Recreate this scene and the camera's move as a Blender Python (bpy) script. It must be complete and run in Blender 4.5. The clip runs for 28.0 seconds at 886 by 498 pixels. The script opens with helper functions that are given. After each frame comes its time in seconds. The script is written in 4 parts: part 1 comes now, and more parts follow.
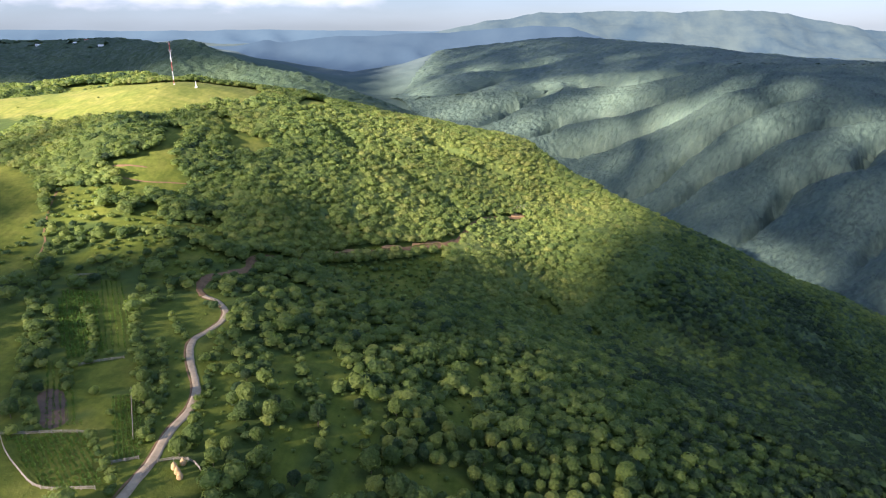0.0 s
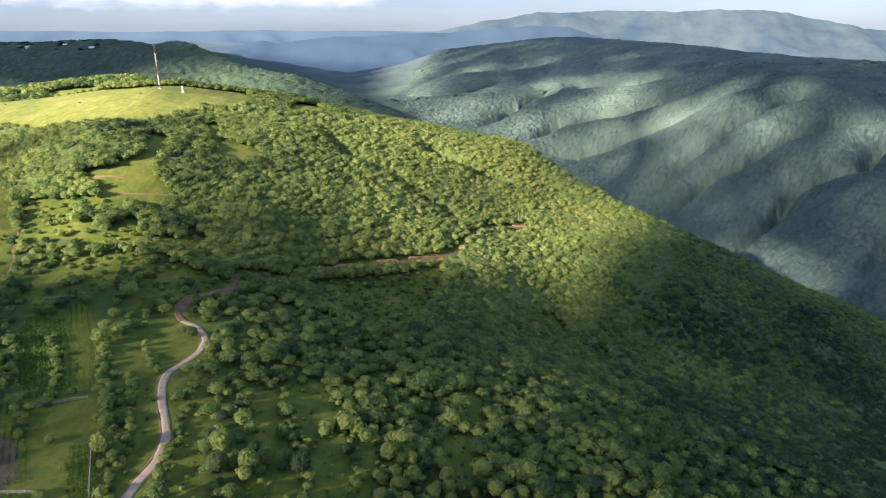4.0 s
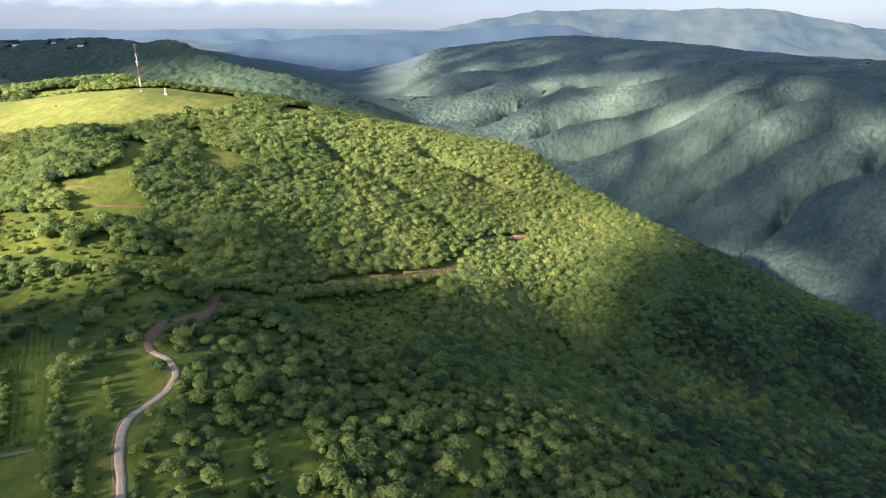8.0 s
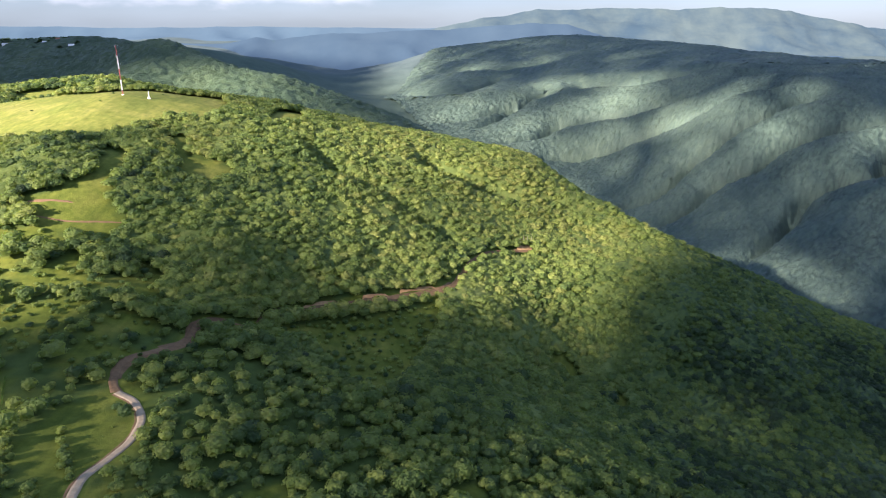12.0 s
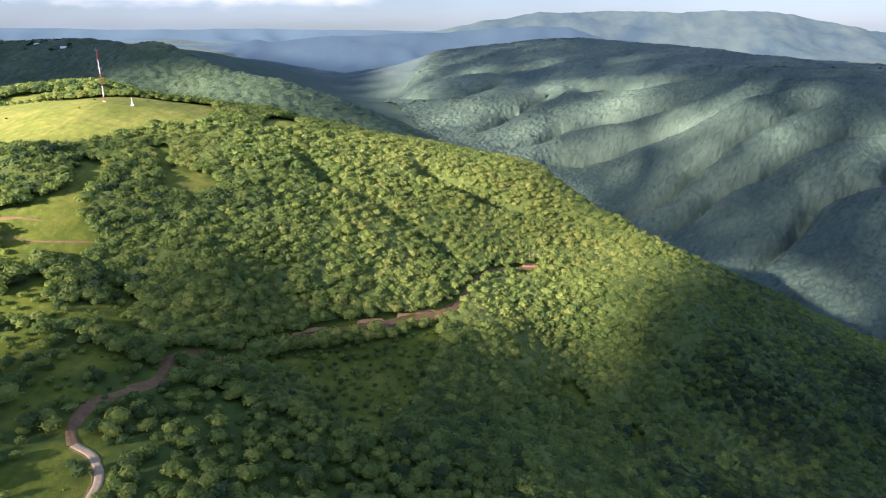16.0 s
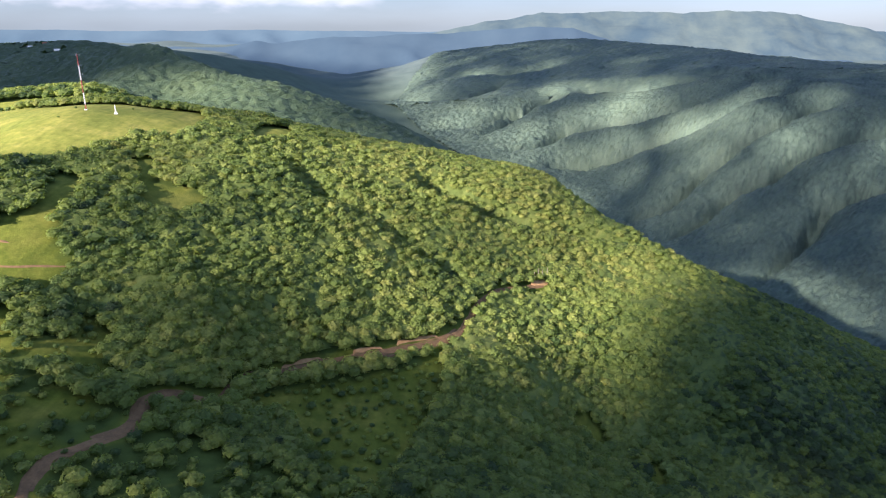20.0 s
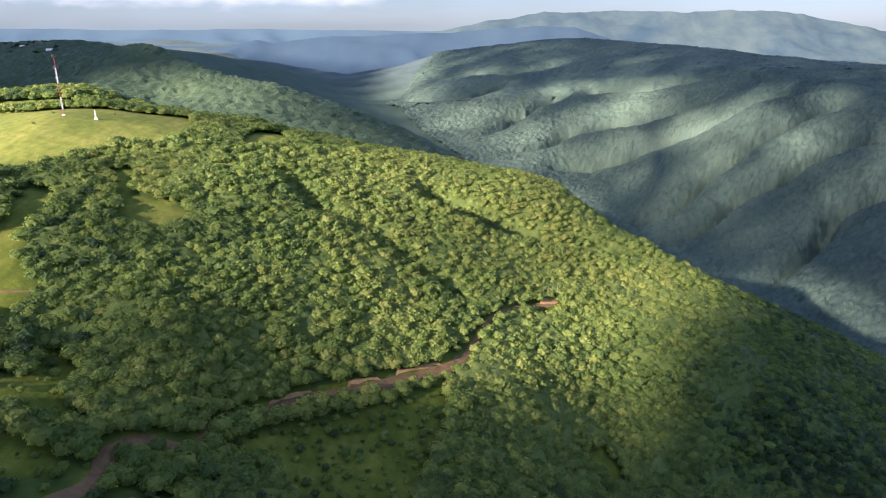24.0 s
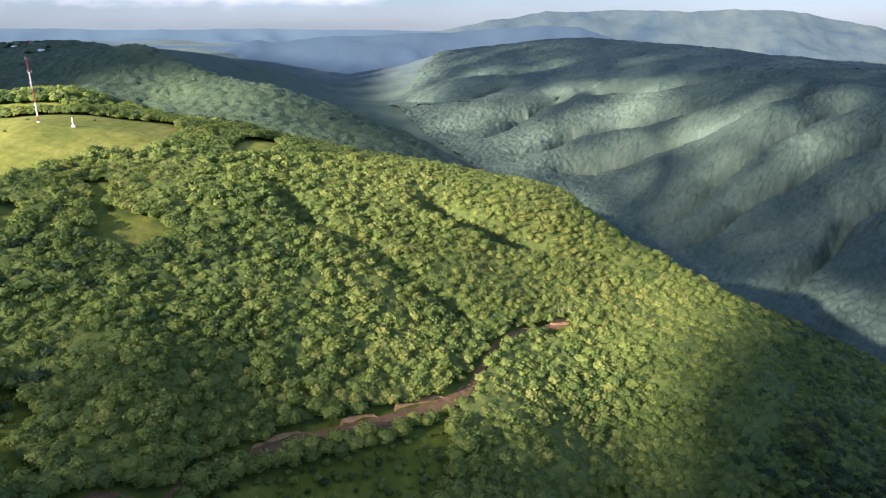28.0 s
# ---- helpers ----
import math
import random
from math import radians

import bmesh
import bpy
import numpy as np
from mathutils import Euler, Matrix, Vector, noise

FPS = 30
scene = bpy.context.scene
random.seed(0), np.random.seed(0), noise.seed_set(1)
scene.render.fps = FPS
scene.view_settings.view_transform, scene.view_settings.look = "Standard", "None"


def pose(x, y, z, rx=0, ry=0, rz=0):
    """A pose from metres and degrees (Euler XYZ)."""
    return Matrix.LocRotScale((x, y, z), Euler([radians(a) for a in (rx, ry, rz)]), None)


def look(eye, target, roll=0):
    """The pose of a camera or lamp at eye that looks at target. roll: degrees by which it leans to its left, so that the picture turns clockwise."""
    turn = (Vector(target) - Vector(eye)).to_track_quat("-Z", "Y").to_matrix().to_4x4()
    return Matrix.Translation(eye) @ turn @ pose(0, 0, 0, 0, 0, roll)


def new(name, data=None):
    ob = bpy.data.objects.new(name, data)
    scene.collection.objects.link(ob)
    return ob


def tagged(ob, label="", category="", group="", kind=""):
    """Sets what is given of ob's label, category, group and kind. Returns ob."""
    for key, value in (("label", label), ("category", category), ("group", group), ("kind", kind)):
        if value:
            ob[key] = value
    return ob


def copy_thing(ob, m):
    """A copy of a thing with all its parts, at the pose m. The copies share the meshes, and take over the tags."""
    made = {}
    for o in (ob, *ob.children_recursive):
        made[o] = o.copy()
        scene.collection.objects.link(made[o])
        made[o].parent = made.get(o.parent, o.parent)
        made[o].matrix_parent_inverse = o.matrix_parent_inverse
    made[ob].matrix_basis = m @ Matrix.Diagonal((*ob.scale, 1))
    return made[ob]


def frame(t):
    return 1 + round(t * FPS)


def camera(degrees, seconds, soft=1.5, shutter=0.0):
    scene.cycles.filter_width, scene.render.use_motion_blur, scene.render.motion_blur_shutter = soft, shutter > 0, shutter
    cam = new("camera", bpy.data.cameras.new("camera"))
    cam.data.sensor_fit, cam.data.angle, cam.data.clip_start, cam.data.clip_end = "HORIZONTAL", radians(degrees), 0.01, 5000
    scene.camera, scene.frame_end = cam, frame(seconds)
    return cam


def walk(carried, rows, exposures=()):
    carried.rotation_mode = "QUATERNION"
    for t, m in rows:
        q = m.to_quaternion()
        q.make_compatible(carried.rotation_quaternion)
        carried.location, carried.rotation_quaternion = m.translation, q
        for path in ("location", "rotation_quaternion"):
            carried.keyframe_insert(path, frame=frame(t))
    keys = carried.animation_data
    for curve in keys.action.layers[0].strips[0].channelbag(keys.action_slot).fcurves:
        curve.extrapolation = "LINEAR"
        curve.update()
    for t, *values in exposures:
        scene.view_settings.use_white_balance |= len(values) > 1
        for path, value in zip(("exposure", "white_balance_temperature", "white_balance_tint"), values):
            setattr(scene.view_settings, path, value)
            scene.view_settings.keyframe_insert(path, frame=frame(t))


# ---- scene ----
cam = camera(68, 28.0, 1.15)
# ---- camera ----
FLIGHT = [
    (0.0, 0.0, 0.0, 180.0, 18.70, 1.67, -0.06), (1.5, -0.15, 9.34, 180.34, 18.69, 1.65, -0.07), (3.0, -0.24, 19.45, 180.85, 18.69, 1.59, -0.18),
    (5.5, -0.59, 37.87, 181.26, 18.76, 1.47, -0.2), (7.0, -0.66, 49.52, 181.62, 18.81, 1.39, -0.18), (8.5, -0.69, 61.26, 181.99, 18.87, 1.34, -0.12),
    (10.0, -0.99, 73.11, 182.63, 18.94, 1.31, -0.04), (11.5, -1.33, 84.91, 183.19, 18.98, 1.3, -0.02), (12.5, -1.54, 92.86, 183.43, 18.94, 1.3, 0.03),
    (14.5, -2.28, 108.57, 183.57, 18.85, 1.28, 0.1), (16.0, -2.77, 120.26, 183.74, 18.77, 1.3, 0.14), (17.0, -3.08, 128.04, 184.01, 18.75, 1.35, 0.11),
    (18.5, -3.6, 139.78, 184.63, 18.76, 1.41, 0.08), (20.0, -4.32, 151.49, 185.06, 18.72, 1.49, 0.04), (21.5, -5.15, 163.15, 185.23, 18.72, 1.52, 0.02),
    (23.5, -6.15, 178.89, 185.32, 18.77, 1.56, 0.06), (25.0, -6.83, 190.73, 185.43, 18.8, 1.61, 0.12), (26.5, -7.42, 202.19, 185.65, 18.85, 1.66, 0.13),
    (28.0, -7.85, 213.63, 185.82, 18.82, 1.72, 0.05)]
walk(cam, [(t, pose(x, y, z, 90 - tilt, 0, turn) @ pose(0, 0, 0, 0, 0, lean)) for t, x, y, z, tilt, turn, lean in FLIGHT],
     [(0, 2.25, 5460, 30), (10, 2.25, 5460, 30), (28, 2.13, 5460, 30)])

# ---- light ----
SUN_FROM = Vector((-0.7, -0.68, 0.42)).normalized()
world = bpy.data.worlds.new("sky")
scene.world = world
world.use_nodes = True
wn, wl = world.node_tree.nodes, world.node_tree.links
wn.clear()
sky = wn.new("ShaderNodeTexSky")
sky.sky_type, sky.sun_disc = "NISHITA", False
sky.sun_elevation = math.asin(SUN_FROM.z)
sky.sun_rotation = math.atan2(SUN_FROM.x, SUN_FROM.y)
sky.altitude, sky.air_density, sky.dust_density, sky.ozone_density = 500, 1.0, 0.6, 1.5
bg = wn.new("ShaderNodeBackground")
bg.inputs["Strength"].default_value = 0.1
wo = wn.new("ShaderNodeOutputWorld")
veil = wn.new("ShaderNodeTexNoise")
veil.inputs["Scale"].default_value, veil.inputs["Detail"].default_value = 3.2, 6
stretch = wn.new("ShaderNodeMapping")
stretch.inputs["Scale"].default_value = (1, 1, 5)
dirs = wn.new("ShaderNodeTexCoord")
wl.new(dirs.outputs["Generated"], stretch.inputs["Vector"])
wl.new(stretch.outputs[0], veil.inputs["Vector"])
rise = wn.new("ShaderNodeSeparateXYZ")
wl.new(dirs.outputs["Generated"], rise.inputs[0])
deck = wn.new("ShaderNodeValToRGB")
deck.color_ramp.elements[0].position, deck.color_ramp.elements[0].color = 0.0, (0.38, 0.57, 0.62, 1)
deck.color_ramp.elements[1].position, deck.color_ramp.elements[1].color = 0.5, (0.95, 1.25, 1.65, 1)
wl.new(rise.outputs["Z"], deck.inputs[0])
puffs = wn.new("ShaderNodeValToRGB")
puffs.color_ramp.elements[0].position, puffs.color_ramp.elements[0].color = 0.36, (0, 0, 0, 1)
puffs.color_ramp.elements[1].position, puffs.color_ramp.elements[1].color = 0.7, (0.24, 0.29, 0.29, 1)
wl.new(veil.outputs["Fac"], puffs.inputs[0])
tone = wn.new("ShaderNodeMix")
tone.data_type, tone.blend_type = "RGBA", "ADD"
tone.inputs[0].default_value = 1.0
# a bank of cumulus low over the horizon, ahead to the west
bank = wn.new("ShaderNodeTexNoise")
bank.inputs["Scale"].default_value, bank.inputs["Detail"].default_value = 26, 7
squash = wn.new("ShaderNodeMapping")
squash.inputs["Scale"].default_value = (1, 1, 2.6)
wl.new(dirs.outputs["Generated"], squash.inputs["Vector"])
wl.new(squash.outputs[0], bank.inputs["Vector"])


def sky_math(kind, a, b):
    node = wn.new("ShaderNodeMath")
    node.operation = kind
    for socket, v in zip(node.inputs, (a, b)):
        if isinstance(v, (int, float)):
            socket.default_value = v
        else:
            wl.new(v, socket)
    return node.outputs[0]


def sky_step(v, lo, hi, a=0.0, b=1.0):
    node = wn.new("ShaderNodeMapRange")
    node.interpolation_type = "SMOOTHSTEP"
    wl.new(v, node.inputs["Value"])
    for k, w in zip(("From Min", "From Max", "To Min", "To Max"), (lo, hi, a, b)):
        node.inputs[k].default_value = w
    return node.outputs[0]


puffed = sky_math("MULTIPLY_ADD", bank.outputs["Fac"], 0.03)
puffed.node.inputs[2].default_value = -0.015
edge = sky_math("ADD", rise.outputs["Z"], puffed)
west = sky_math("ADD", rise.outputs["X"], sky_math("MULTIPLY", puffed, 3.0))
mass = sky_math("MULTIPLY", sky_step(edge, 0.02, 0.04), sky_step(west, -0.15, -0.1, 1.0, 0.0))
mass = sky_math("MULTIPLY", mass, sky_step(edge, 0.06, 0.14, 1.0, 0.0))
heap = wn.new("ShaderNodeMix")
heap.data_type = "RGBA"
wl.new(mass, heap.inputs[0])
wl.new(deck.outputs[0], heap.inputs[6])
heap.inputs[7].default_value = (1.55, 1.5, 1.44, 1)
wl.new(heap.outputs[2], tone.inputs[6])
wl.new(puffs.outputs[0], tone.inputs[7])
over = wn.new("ShaderNodeMix")
over.data_type = "RGBA"
over.inputs[0].default_value = 0.86
wl.new(sky.outputs[0], over.inputs[6])
wl.new(tone.outputs[2], over.inputs[7])
wl.new(over.outputs[2], bg.inputs["Color"])
wl.new(bg.outputs[0], wo.inputs["Surface"])
sun_data = bpy.data.lights.new("sun", "SUN")
sun_data.energy, sun_data.angle, sun_data.color = 5.6, radians(1.4), (1.0, 0.84, 0.58)
sun = new("sun", sun_data)
sun.matrix_world = look(SUN_FROM * 1000, (0, 0, 0))


# ---- materials ----
class Mat:
    """A small builder of node materials."""

    def __init__(self, name, rough=0.9):
        self.m = bpy.data.materials.new(name)
        self.m.use_nodes = True
        self.t = self.m.node_tree
        self.b = self.t.nodes["Principled BSDF"]
        self.b.inputs["Roughness"].default_value = rough
        self.b.inputs["Specular IOR Level"].default_value = 0.25
        self.co = self.t.nodes.new("ShaderNodeNewGeometry").outputs["Position"]

    def n(self, kind, **values):
        node = self.t.nodes.new(kind)
        for k, v in values.items():
            node.inputs[k].default_value = v
        return node

    def link(self, a, b):
        self.t.links.new(a, b)

    def noise(self, size, detail=4, rough=0.6, co=None):
        node = self.n("ShaderNodeTexNoise", Scale=1 / size, Detail=detail, Roughness=rough)
        self.link(co or self.co, node.inputs["Vector"])
        return node.outputs["Fac"]

    def curve(self, fac, stops):
        node = self.t.nodes.new("ShaderNodeValToRGB")
        r = node.color_ramp
        while len(r.elements) < len(stops):
            r.elements.new(0.5)
        for e, (p, c) in zip(r.elements, stops):
            e.position, e.color = p, (*c, 1) if len(c) == 3 else c
        self.link(fac, node.inputs[0])
        return node.outputs[0]

    def mix(self, fac, a, b, kind="MIX"):
        node = self.t.nodes.new("ShaderNodeMix")
        node.data_type, node.blend_type = "RGBA", kind
        for s, v in ((node.inputs[0], fac), (node.inputs[6], a), (node.inputs[7], b)):
            if isinstance(v, (int, float)):
                s.default_value = v
            elif isinstance(v, tuple):
                s.default_value = (*v, 1)
            else:
                self.link(v, s)
        return node.outputs[2]

    def attr(self, name):
        node = self.t.nodes.new("ShaderNodeAttribute")
        node.attribute_name = name
        return node

    def colour(self, c):
        if isinstance(c, tuple):
            self.b.inputs["Base Color"].default_value = (*c, 1)
        else:
            self.link(c, self.b.inputs["Base Color"])
        return self

    def bump(self, h, depth, strength=0.6):
        node = self.n("ShaderNodeBump", Strength=strength, Distance=depth)
        self.link(h, node.inputs["Height"])
        self.link(node.outputs[0], self.b.inputs["Normal"])
        return self


def leaf_material(name, stops, attribute=True, translucent=0.45, sheen=0.0, grain=0.9):
    k = Mat(name, 0.6)
    if attribute:
        tone = k.attr("tint").outputs["Fac"]
    else:
        tone = k.t.nodes.new("ShaderNodeObjectInfo").outputs["Random"]
    base = k.curve(tone, stops)
    isl = k.t.nodes.new("ShaderNodeNewGeometry").outputs["Random Per Island"]
    base = k.mix(0.8, base, k.curve(isl, [(0, (0.8, 0.82, 0.8)), (0.7, (1.05, 1.05, 1.03)), (1, (1.26, 1.24, 1.16))]), "MULTIPLY")
    base = k.mix(0.4, base, k.curve(k.noise(1.3 * grain), [(0.3, (0.7, 0.72, 0.7)), (0.7, (1.3, 1.28, 1.2))]), "MULTIPLY")
    k.colour(base)
    k.bump(k.noise(grain, 5, 0.7), grain * 0.7, 0.8)
    k.b.inputs["Specular IOR Level"].default_value = 0.3
    if sheen:
        k.b.inputs["Sheen Weight"].default_value = sheen
        k.b.inputs["Sheen Roughness"].default_value = 0.6
    tr = k.t.nodes.new("ShaderNodeBsdfTranslucent")
    k.link(k.mix(1.0, base, (1.5, 1.5, 0.78), "MULTIPLY"), tr.inputs["Color"])
    mx = k.t.nodes.new("ShaderNodeMixShader")
    mx.inputs[0].default_value = translucent
    out = k.t.nodes["Material Output"]
    k.link(k.b.outputs[0], mx.inputs[1])
    k.link(tr.outputs[0], mx.inputs[2])
    k.link(mx.outputs[0], out.inputs["Surface"])
    return k.m


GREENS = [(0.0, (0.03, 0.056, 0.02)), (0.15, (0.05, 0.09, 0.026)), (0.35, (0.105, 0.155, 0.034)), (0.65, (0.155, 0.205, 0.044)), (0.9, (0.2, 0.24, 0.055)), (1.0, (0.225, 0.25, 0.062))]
M_LEAF = leaf_material("leaves", GREENS)
M_LEAF_OWN = leaf_material("leaves_single", GREENS, False)
# bluish leaf tones that carry the haze over the valley
M_HAZY_LEAF = leaf_material("hazy_leaves", [(0, (0.029, 0.05, 0.04)), (0.3, (0.057, 0.09, 0.07)), (0.6, (0.076, 0.114, 0.085)), (1, (0.096, 0.137, 0.094))], True, 0.15, 0.0, 4.0)
# duller and bluer than the near leaves, a little haze kept in the colour
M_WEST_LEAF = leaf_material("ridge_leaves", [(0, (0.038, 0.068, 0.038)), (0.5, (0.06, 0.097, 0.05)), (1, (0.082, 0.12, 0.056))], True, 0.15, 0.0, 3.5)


def make_bark():
    k = Mat("bark", 0.95)
    k.colour(k.curve(k.noise(0.4), [(0.3, (0.05, 0.04, 0.03)), (0.7, (0.14, 0.11, 0.08))]))
    return k.bump(k.noise(0.15), 0.03).m


M_BARK = make_bark()


def make_ground():
    k = Mat("grassland", 0.95)
    lush = k.curve(k.noise(22, 6), [(0.3, (0.062, 0.086, 0.012)), (0.5, (0.092, 0.112, 0.016)), (0.7, (0.13, 0.135, 0.026))])
    dry = k.curve(k.noise(30, 6), [(0.3, (0.11, 0.14, 0.026)), (0.5, (0.155, 0.17, 0.034)), (0.7, (0.195, 0.195, 0.052))])
    grass = k.mix(k.attr("dry").outputs["Fac"], lush, dry)
    streak = k.n("ShaderNodeMapping", Rotation=(0, 0, 0.55), Scale=(1, 0.12, 1))
    k.link(k.co, streak.inputs["Vector"])
    grass = k.mix(0.7, grass, k.curve(k.noise(3.5, 3, 0.6, streak.outputs[0]), [(0.3, (0.72, 0.76, 0.7)), (0.7, (1.22, 1.18, 1.1))]), "MULTIPLY")
    rough = k.curve(k.noise(5, 6, 0.7), [(0.3, (0.6, 0.68, 0.55)), (0.65, (1.25, 1.2, 1.15))])
    grass = k.mix(0.85, grass, rough, "MULTIPLY")
    wood = k.curve(k.noise(8, 5), [(0.3, (0.035, 0.055, 0.012)), (0.7, (0.065, 0.095, 0.02))])
    # far ground gets bluer with distance: haze painted into the base colour
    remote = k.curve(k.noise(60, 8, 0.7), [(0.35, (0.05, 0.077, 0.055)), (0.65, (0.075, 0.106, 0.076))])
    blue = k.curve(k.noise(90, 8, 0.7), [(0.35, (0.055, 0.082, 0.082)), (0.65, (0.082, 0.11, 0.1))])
    remote = k.mix(k.attr("haze").outputs["Fac"], remote, blue)
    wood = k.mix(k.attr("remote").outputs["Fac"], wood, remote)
    k.colour(k.mix(k.attr("wooded").outputs["Fac"], grass, wood))
    k.b.inputs["Specular IOR Level"].default_value = 0.1
    return k.bump(k.noise(1.5, 6, 0.7), 0.5).m


M_GROUND = make_ground()


def plain_material(name, a, b, size, rough=0.9, bump=0.0, metal=0.0):
    """Two tones mixed by coarse and fine noise."""
    k = Mat(name, rough)
    c = k.curve(k.noise(size, 6, 0.65), [(0.32, a), (0.68, b)])
    c = k.mix(0.5, c, k.curve(k.noise(size * 0.13, 4), [(0.3, (0.75, 0.75, 0.75)), (0.7, (1.2, 1.2, 1.2))]), "MULTIPLY")
    k.colour(c)
    k.b.inputs["Metallic"].default_value = metal
    return (k.bump(k.noise(size * 0.2, 5), bump) if bump else k).m


M_GRAVEL = plain_material("pale_gravel", (0.25, 0.195, 0.118), (0.36, 0.285, 0.18), 2.5, 0.95, 0.06)
M_SOIL = plain_material("red_brown_soil", (0.108, 0.067, 0.032), (0.19, 0.118, 0.055), 4, 0.95, 0.15)
M_BARE = plain_material("bare_earth", (0.26, 0.15, 0.064), (0.41, 0.255, 0.12), 3, 0.95, 0.15)
M_TILLED = plain_material("tilled_earth", (0.07, 0.045, 0.03), (0.13, 0.09, 0.055), 3, 0.95, 0.15)
M_RED = plain_material("red_paint", (0.28, 0.06, 0.055), (0.36, 0.09, 0.08), 1.5, 0.5)
M_WHITE = plain_material("white_paint", (0.7, 0.7, 0.68), (0.82, 0.82, 0.8), 1.5, 0.5)
M_STEEL = plain_material("galvanised_steel", (0.3, 0.31, 0.32), (0.42, 0.43, 0.44), 0.8, 0.45, 0, 0.8)
M_HAY = plain_material("dry_hay", (0.42, 0.26, 0.1), (0.6, 0.42, 0.2), 0.5, 0.95, 0.1)
M_FENCE = plain_material("weathered_wood", (0.2, 0.17, 0.13), (0.32, 0.28, 0.22), 0.8, 0.9, 0.02)
M_WALL = plain_material("lime_wash", (0.66, 0.65, 0.6), (0.8, 0.79, 0.75), 3, 0.85)
M_TILE = plain_material("roof_tiles", (0.26, 0.09, 0.05), (0.38, 0.15, 0.09), 1.5, 0.85)
M_PANE = plain_material("window_glass", (0.03, 0.04, 0.05), (0.05, 0.06, 0.07), 2, 0.1)
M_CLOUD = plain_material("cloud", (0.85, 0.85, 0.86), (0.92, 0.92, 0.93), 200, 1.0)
M_CROP = leaf_material("crop_leaves", [(0, (0.06, 0.12, 0.02)), (0.5, (0.09, 0.16, 0.025)), (1, (0.13, 0.2, 0.035))])


# ---- landforms: heights along crests, spurs, slopes and valley floors (x, y, z) ----
CREST = [(-700, 700, 122), (-400, 650, 117), (-346, 560, 114), (-257, 594, 133), (-239, 598, 130), (-120, 680, 102), (-70, 700, 90),
         (-45, 790, 56), (70, 745, 52), (149, 670, 18), (257, 660, -31), (397, 660, -96), (492, 650, -142),
         (100, 800, 10), (155, 722, -5), (262, 712, -62), (400, 710, -128), (-20, 860, 5)]
MEADOW = [(-230, 504, 108), (-247, 490, 111), (-217, 436, 87), (-290, 440, 88), (-98, 555, 81), (-500, 400, 108), (-320, 250, 75), (-230, 340, 62)]
TRACK = [(-110, 150, 58), (-111, 238, 53), (-118, 296, 49), (-134, 315, 51), (-123, 363, 45), (-100, 391, 36), (-87, 421, 29), (-14, 472, 20), (47, 560, 17)]
SLOPE = [(-171, 382, 64), (-164, 309, 56), (-158, 415, 60), (-135, 422, 62), (101, 619, 19), (123, 550, -1), (216, 573, -22), (178, 525, -18),
         (153, 447, -44), (95, 430, -31), (74, 487, -18), (60, 451, -24), (40, 468, -2), (-6, 382, 13), (-4, 428, 13)]
FORE = [(4, 294, 22), (-58, 271, 40), (-93, 311, 45), (26, 279, 16), (57, 260, 13), (-200, 230, 64), (-60, 160, 47), (60, 160, 8),
        (150, 200, -28), (250, 330, -60), (400, 330, -125), (270, 440, -76), (380, 470, -115), (500, 500, -155)]
VALLEY = [(800, 600, -260), (640, 830, -240), (480, 1100, -250), (350, 1500, -255), (215, 1700, -222), (90, 1800, -175), (-60, 1920, -135), (-180, 2150, -112), (-260, 2600, -75), (-330, 3600, -20)]
OPPOSITE = [(715, 950, -175), (808, 1100, -150), (690, 1750, -16), (371, 1850, -205), (246, 1900, -172), (117, 1960, -140), (18, 2060, -116), (-95, 2270, -84), (-109, 2620, -36), (499, 2750, 18), (1243, 1800, -10), (1310, 3000, 48), (553, 3600, 112), (1900, 2800, 10),
            (1500, 1000, -60), (900, 2400, 32), (630, 2400, 2), (1300, 2350, 40), (300, 2520, -22), (2600, 1500, 60), (1100, 1400, -70),
            (1123, 3200, 76), (865, 3400, 96), (206, 3600, 86), (-144, 3500, 42), (1300, 3900, 20), (600, 4100, 20), (2300, 3500, -10), (150, 4150, 0)]
WEST = [(-350, 900, 90), (-467, 985, 110), (-509, 912, 99), (-413, 962, 91), (-480, 870, 84), (-600, 1120, 86), (-420, 1085, 84), (-250, 1000, 50), (-492, 1222, 149), (-440, 1212, 131), (-389, 1202, 117), (-327, 1182, 105),
        (-285, 1162, 99), (-235, 1142, 81), (-170, 1122, 61), (-98, 1102, 40), (-26, 1072, 12), (90, 1040, -45), (-1052, 1612, 146), (-781, 1612, 146), (-680, 1500, 141), (-900, 1250, 112),
        (-480, 1380, 112), (-400, 1400, 60), (-400, 1290, 92), (-560, 1450, 122), (-1000, 2000, 118), (-1250, 2000, 125), (-290, 1600, -40), (-170, 1600, -70), (-230, 1850, -60), (-808, 2400, 84), (-1380, 2400, 100), (-500, 2050, 0), (-330, 2250, -50), (-2500, 2300, 140),
        (-1400, 1500, 130), (-1134, 4000, 20), (-700, 3400, -60), (-1500, 700, 110), (-560, 2650, -10), (-1000, 3000, 40), (-1600, 3300, 70),
        (-420, 1850, -20), (-640, 2250, 20), (-800, 2120, 80)]
EDGE = [(0, -300, 60), (-400, -300, 100), (500, -300, -100), (4500, 0, 60), (-4500, 0, 90), (0, -4500, 60), (-3500, 4500, 60), (4500, 4500, 60), (0, 5200, 60), (4500, -4500, 60), (-4500, -4500, 60)]
GULLY = [(-22, 634), (16, 632), (43, 638), (63, 643), (88, 652), (105, 654), (139, 659), (190, 657)]
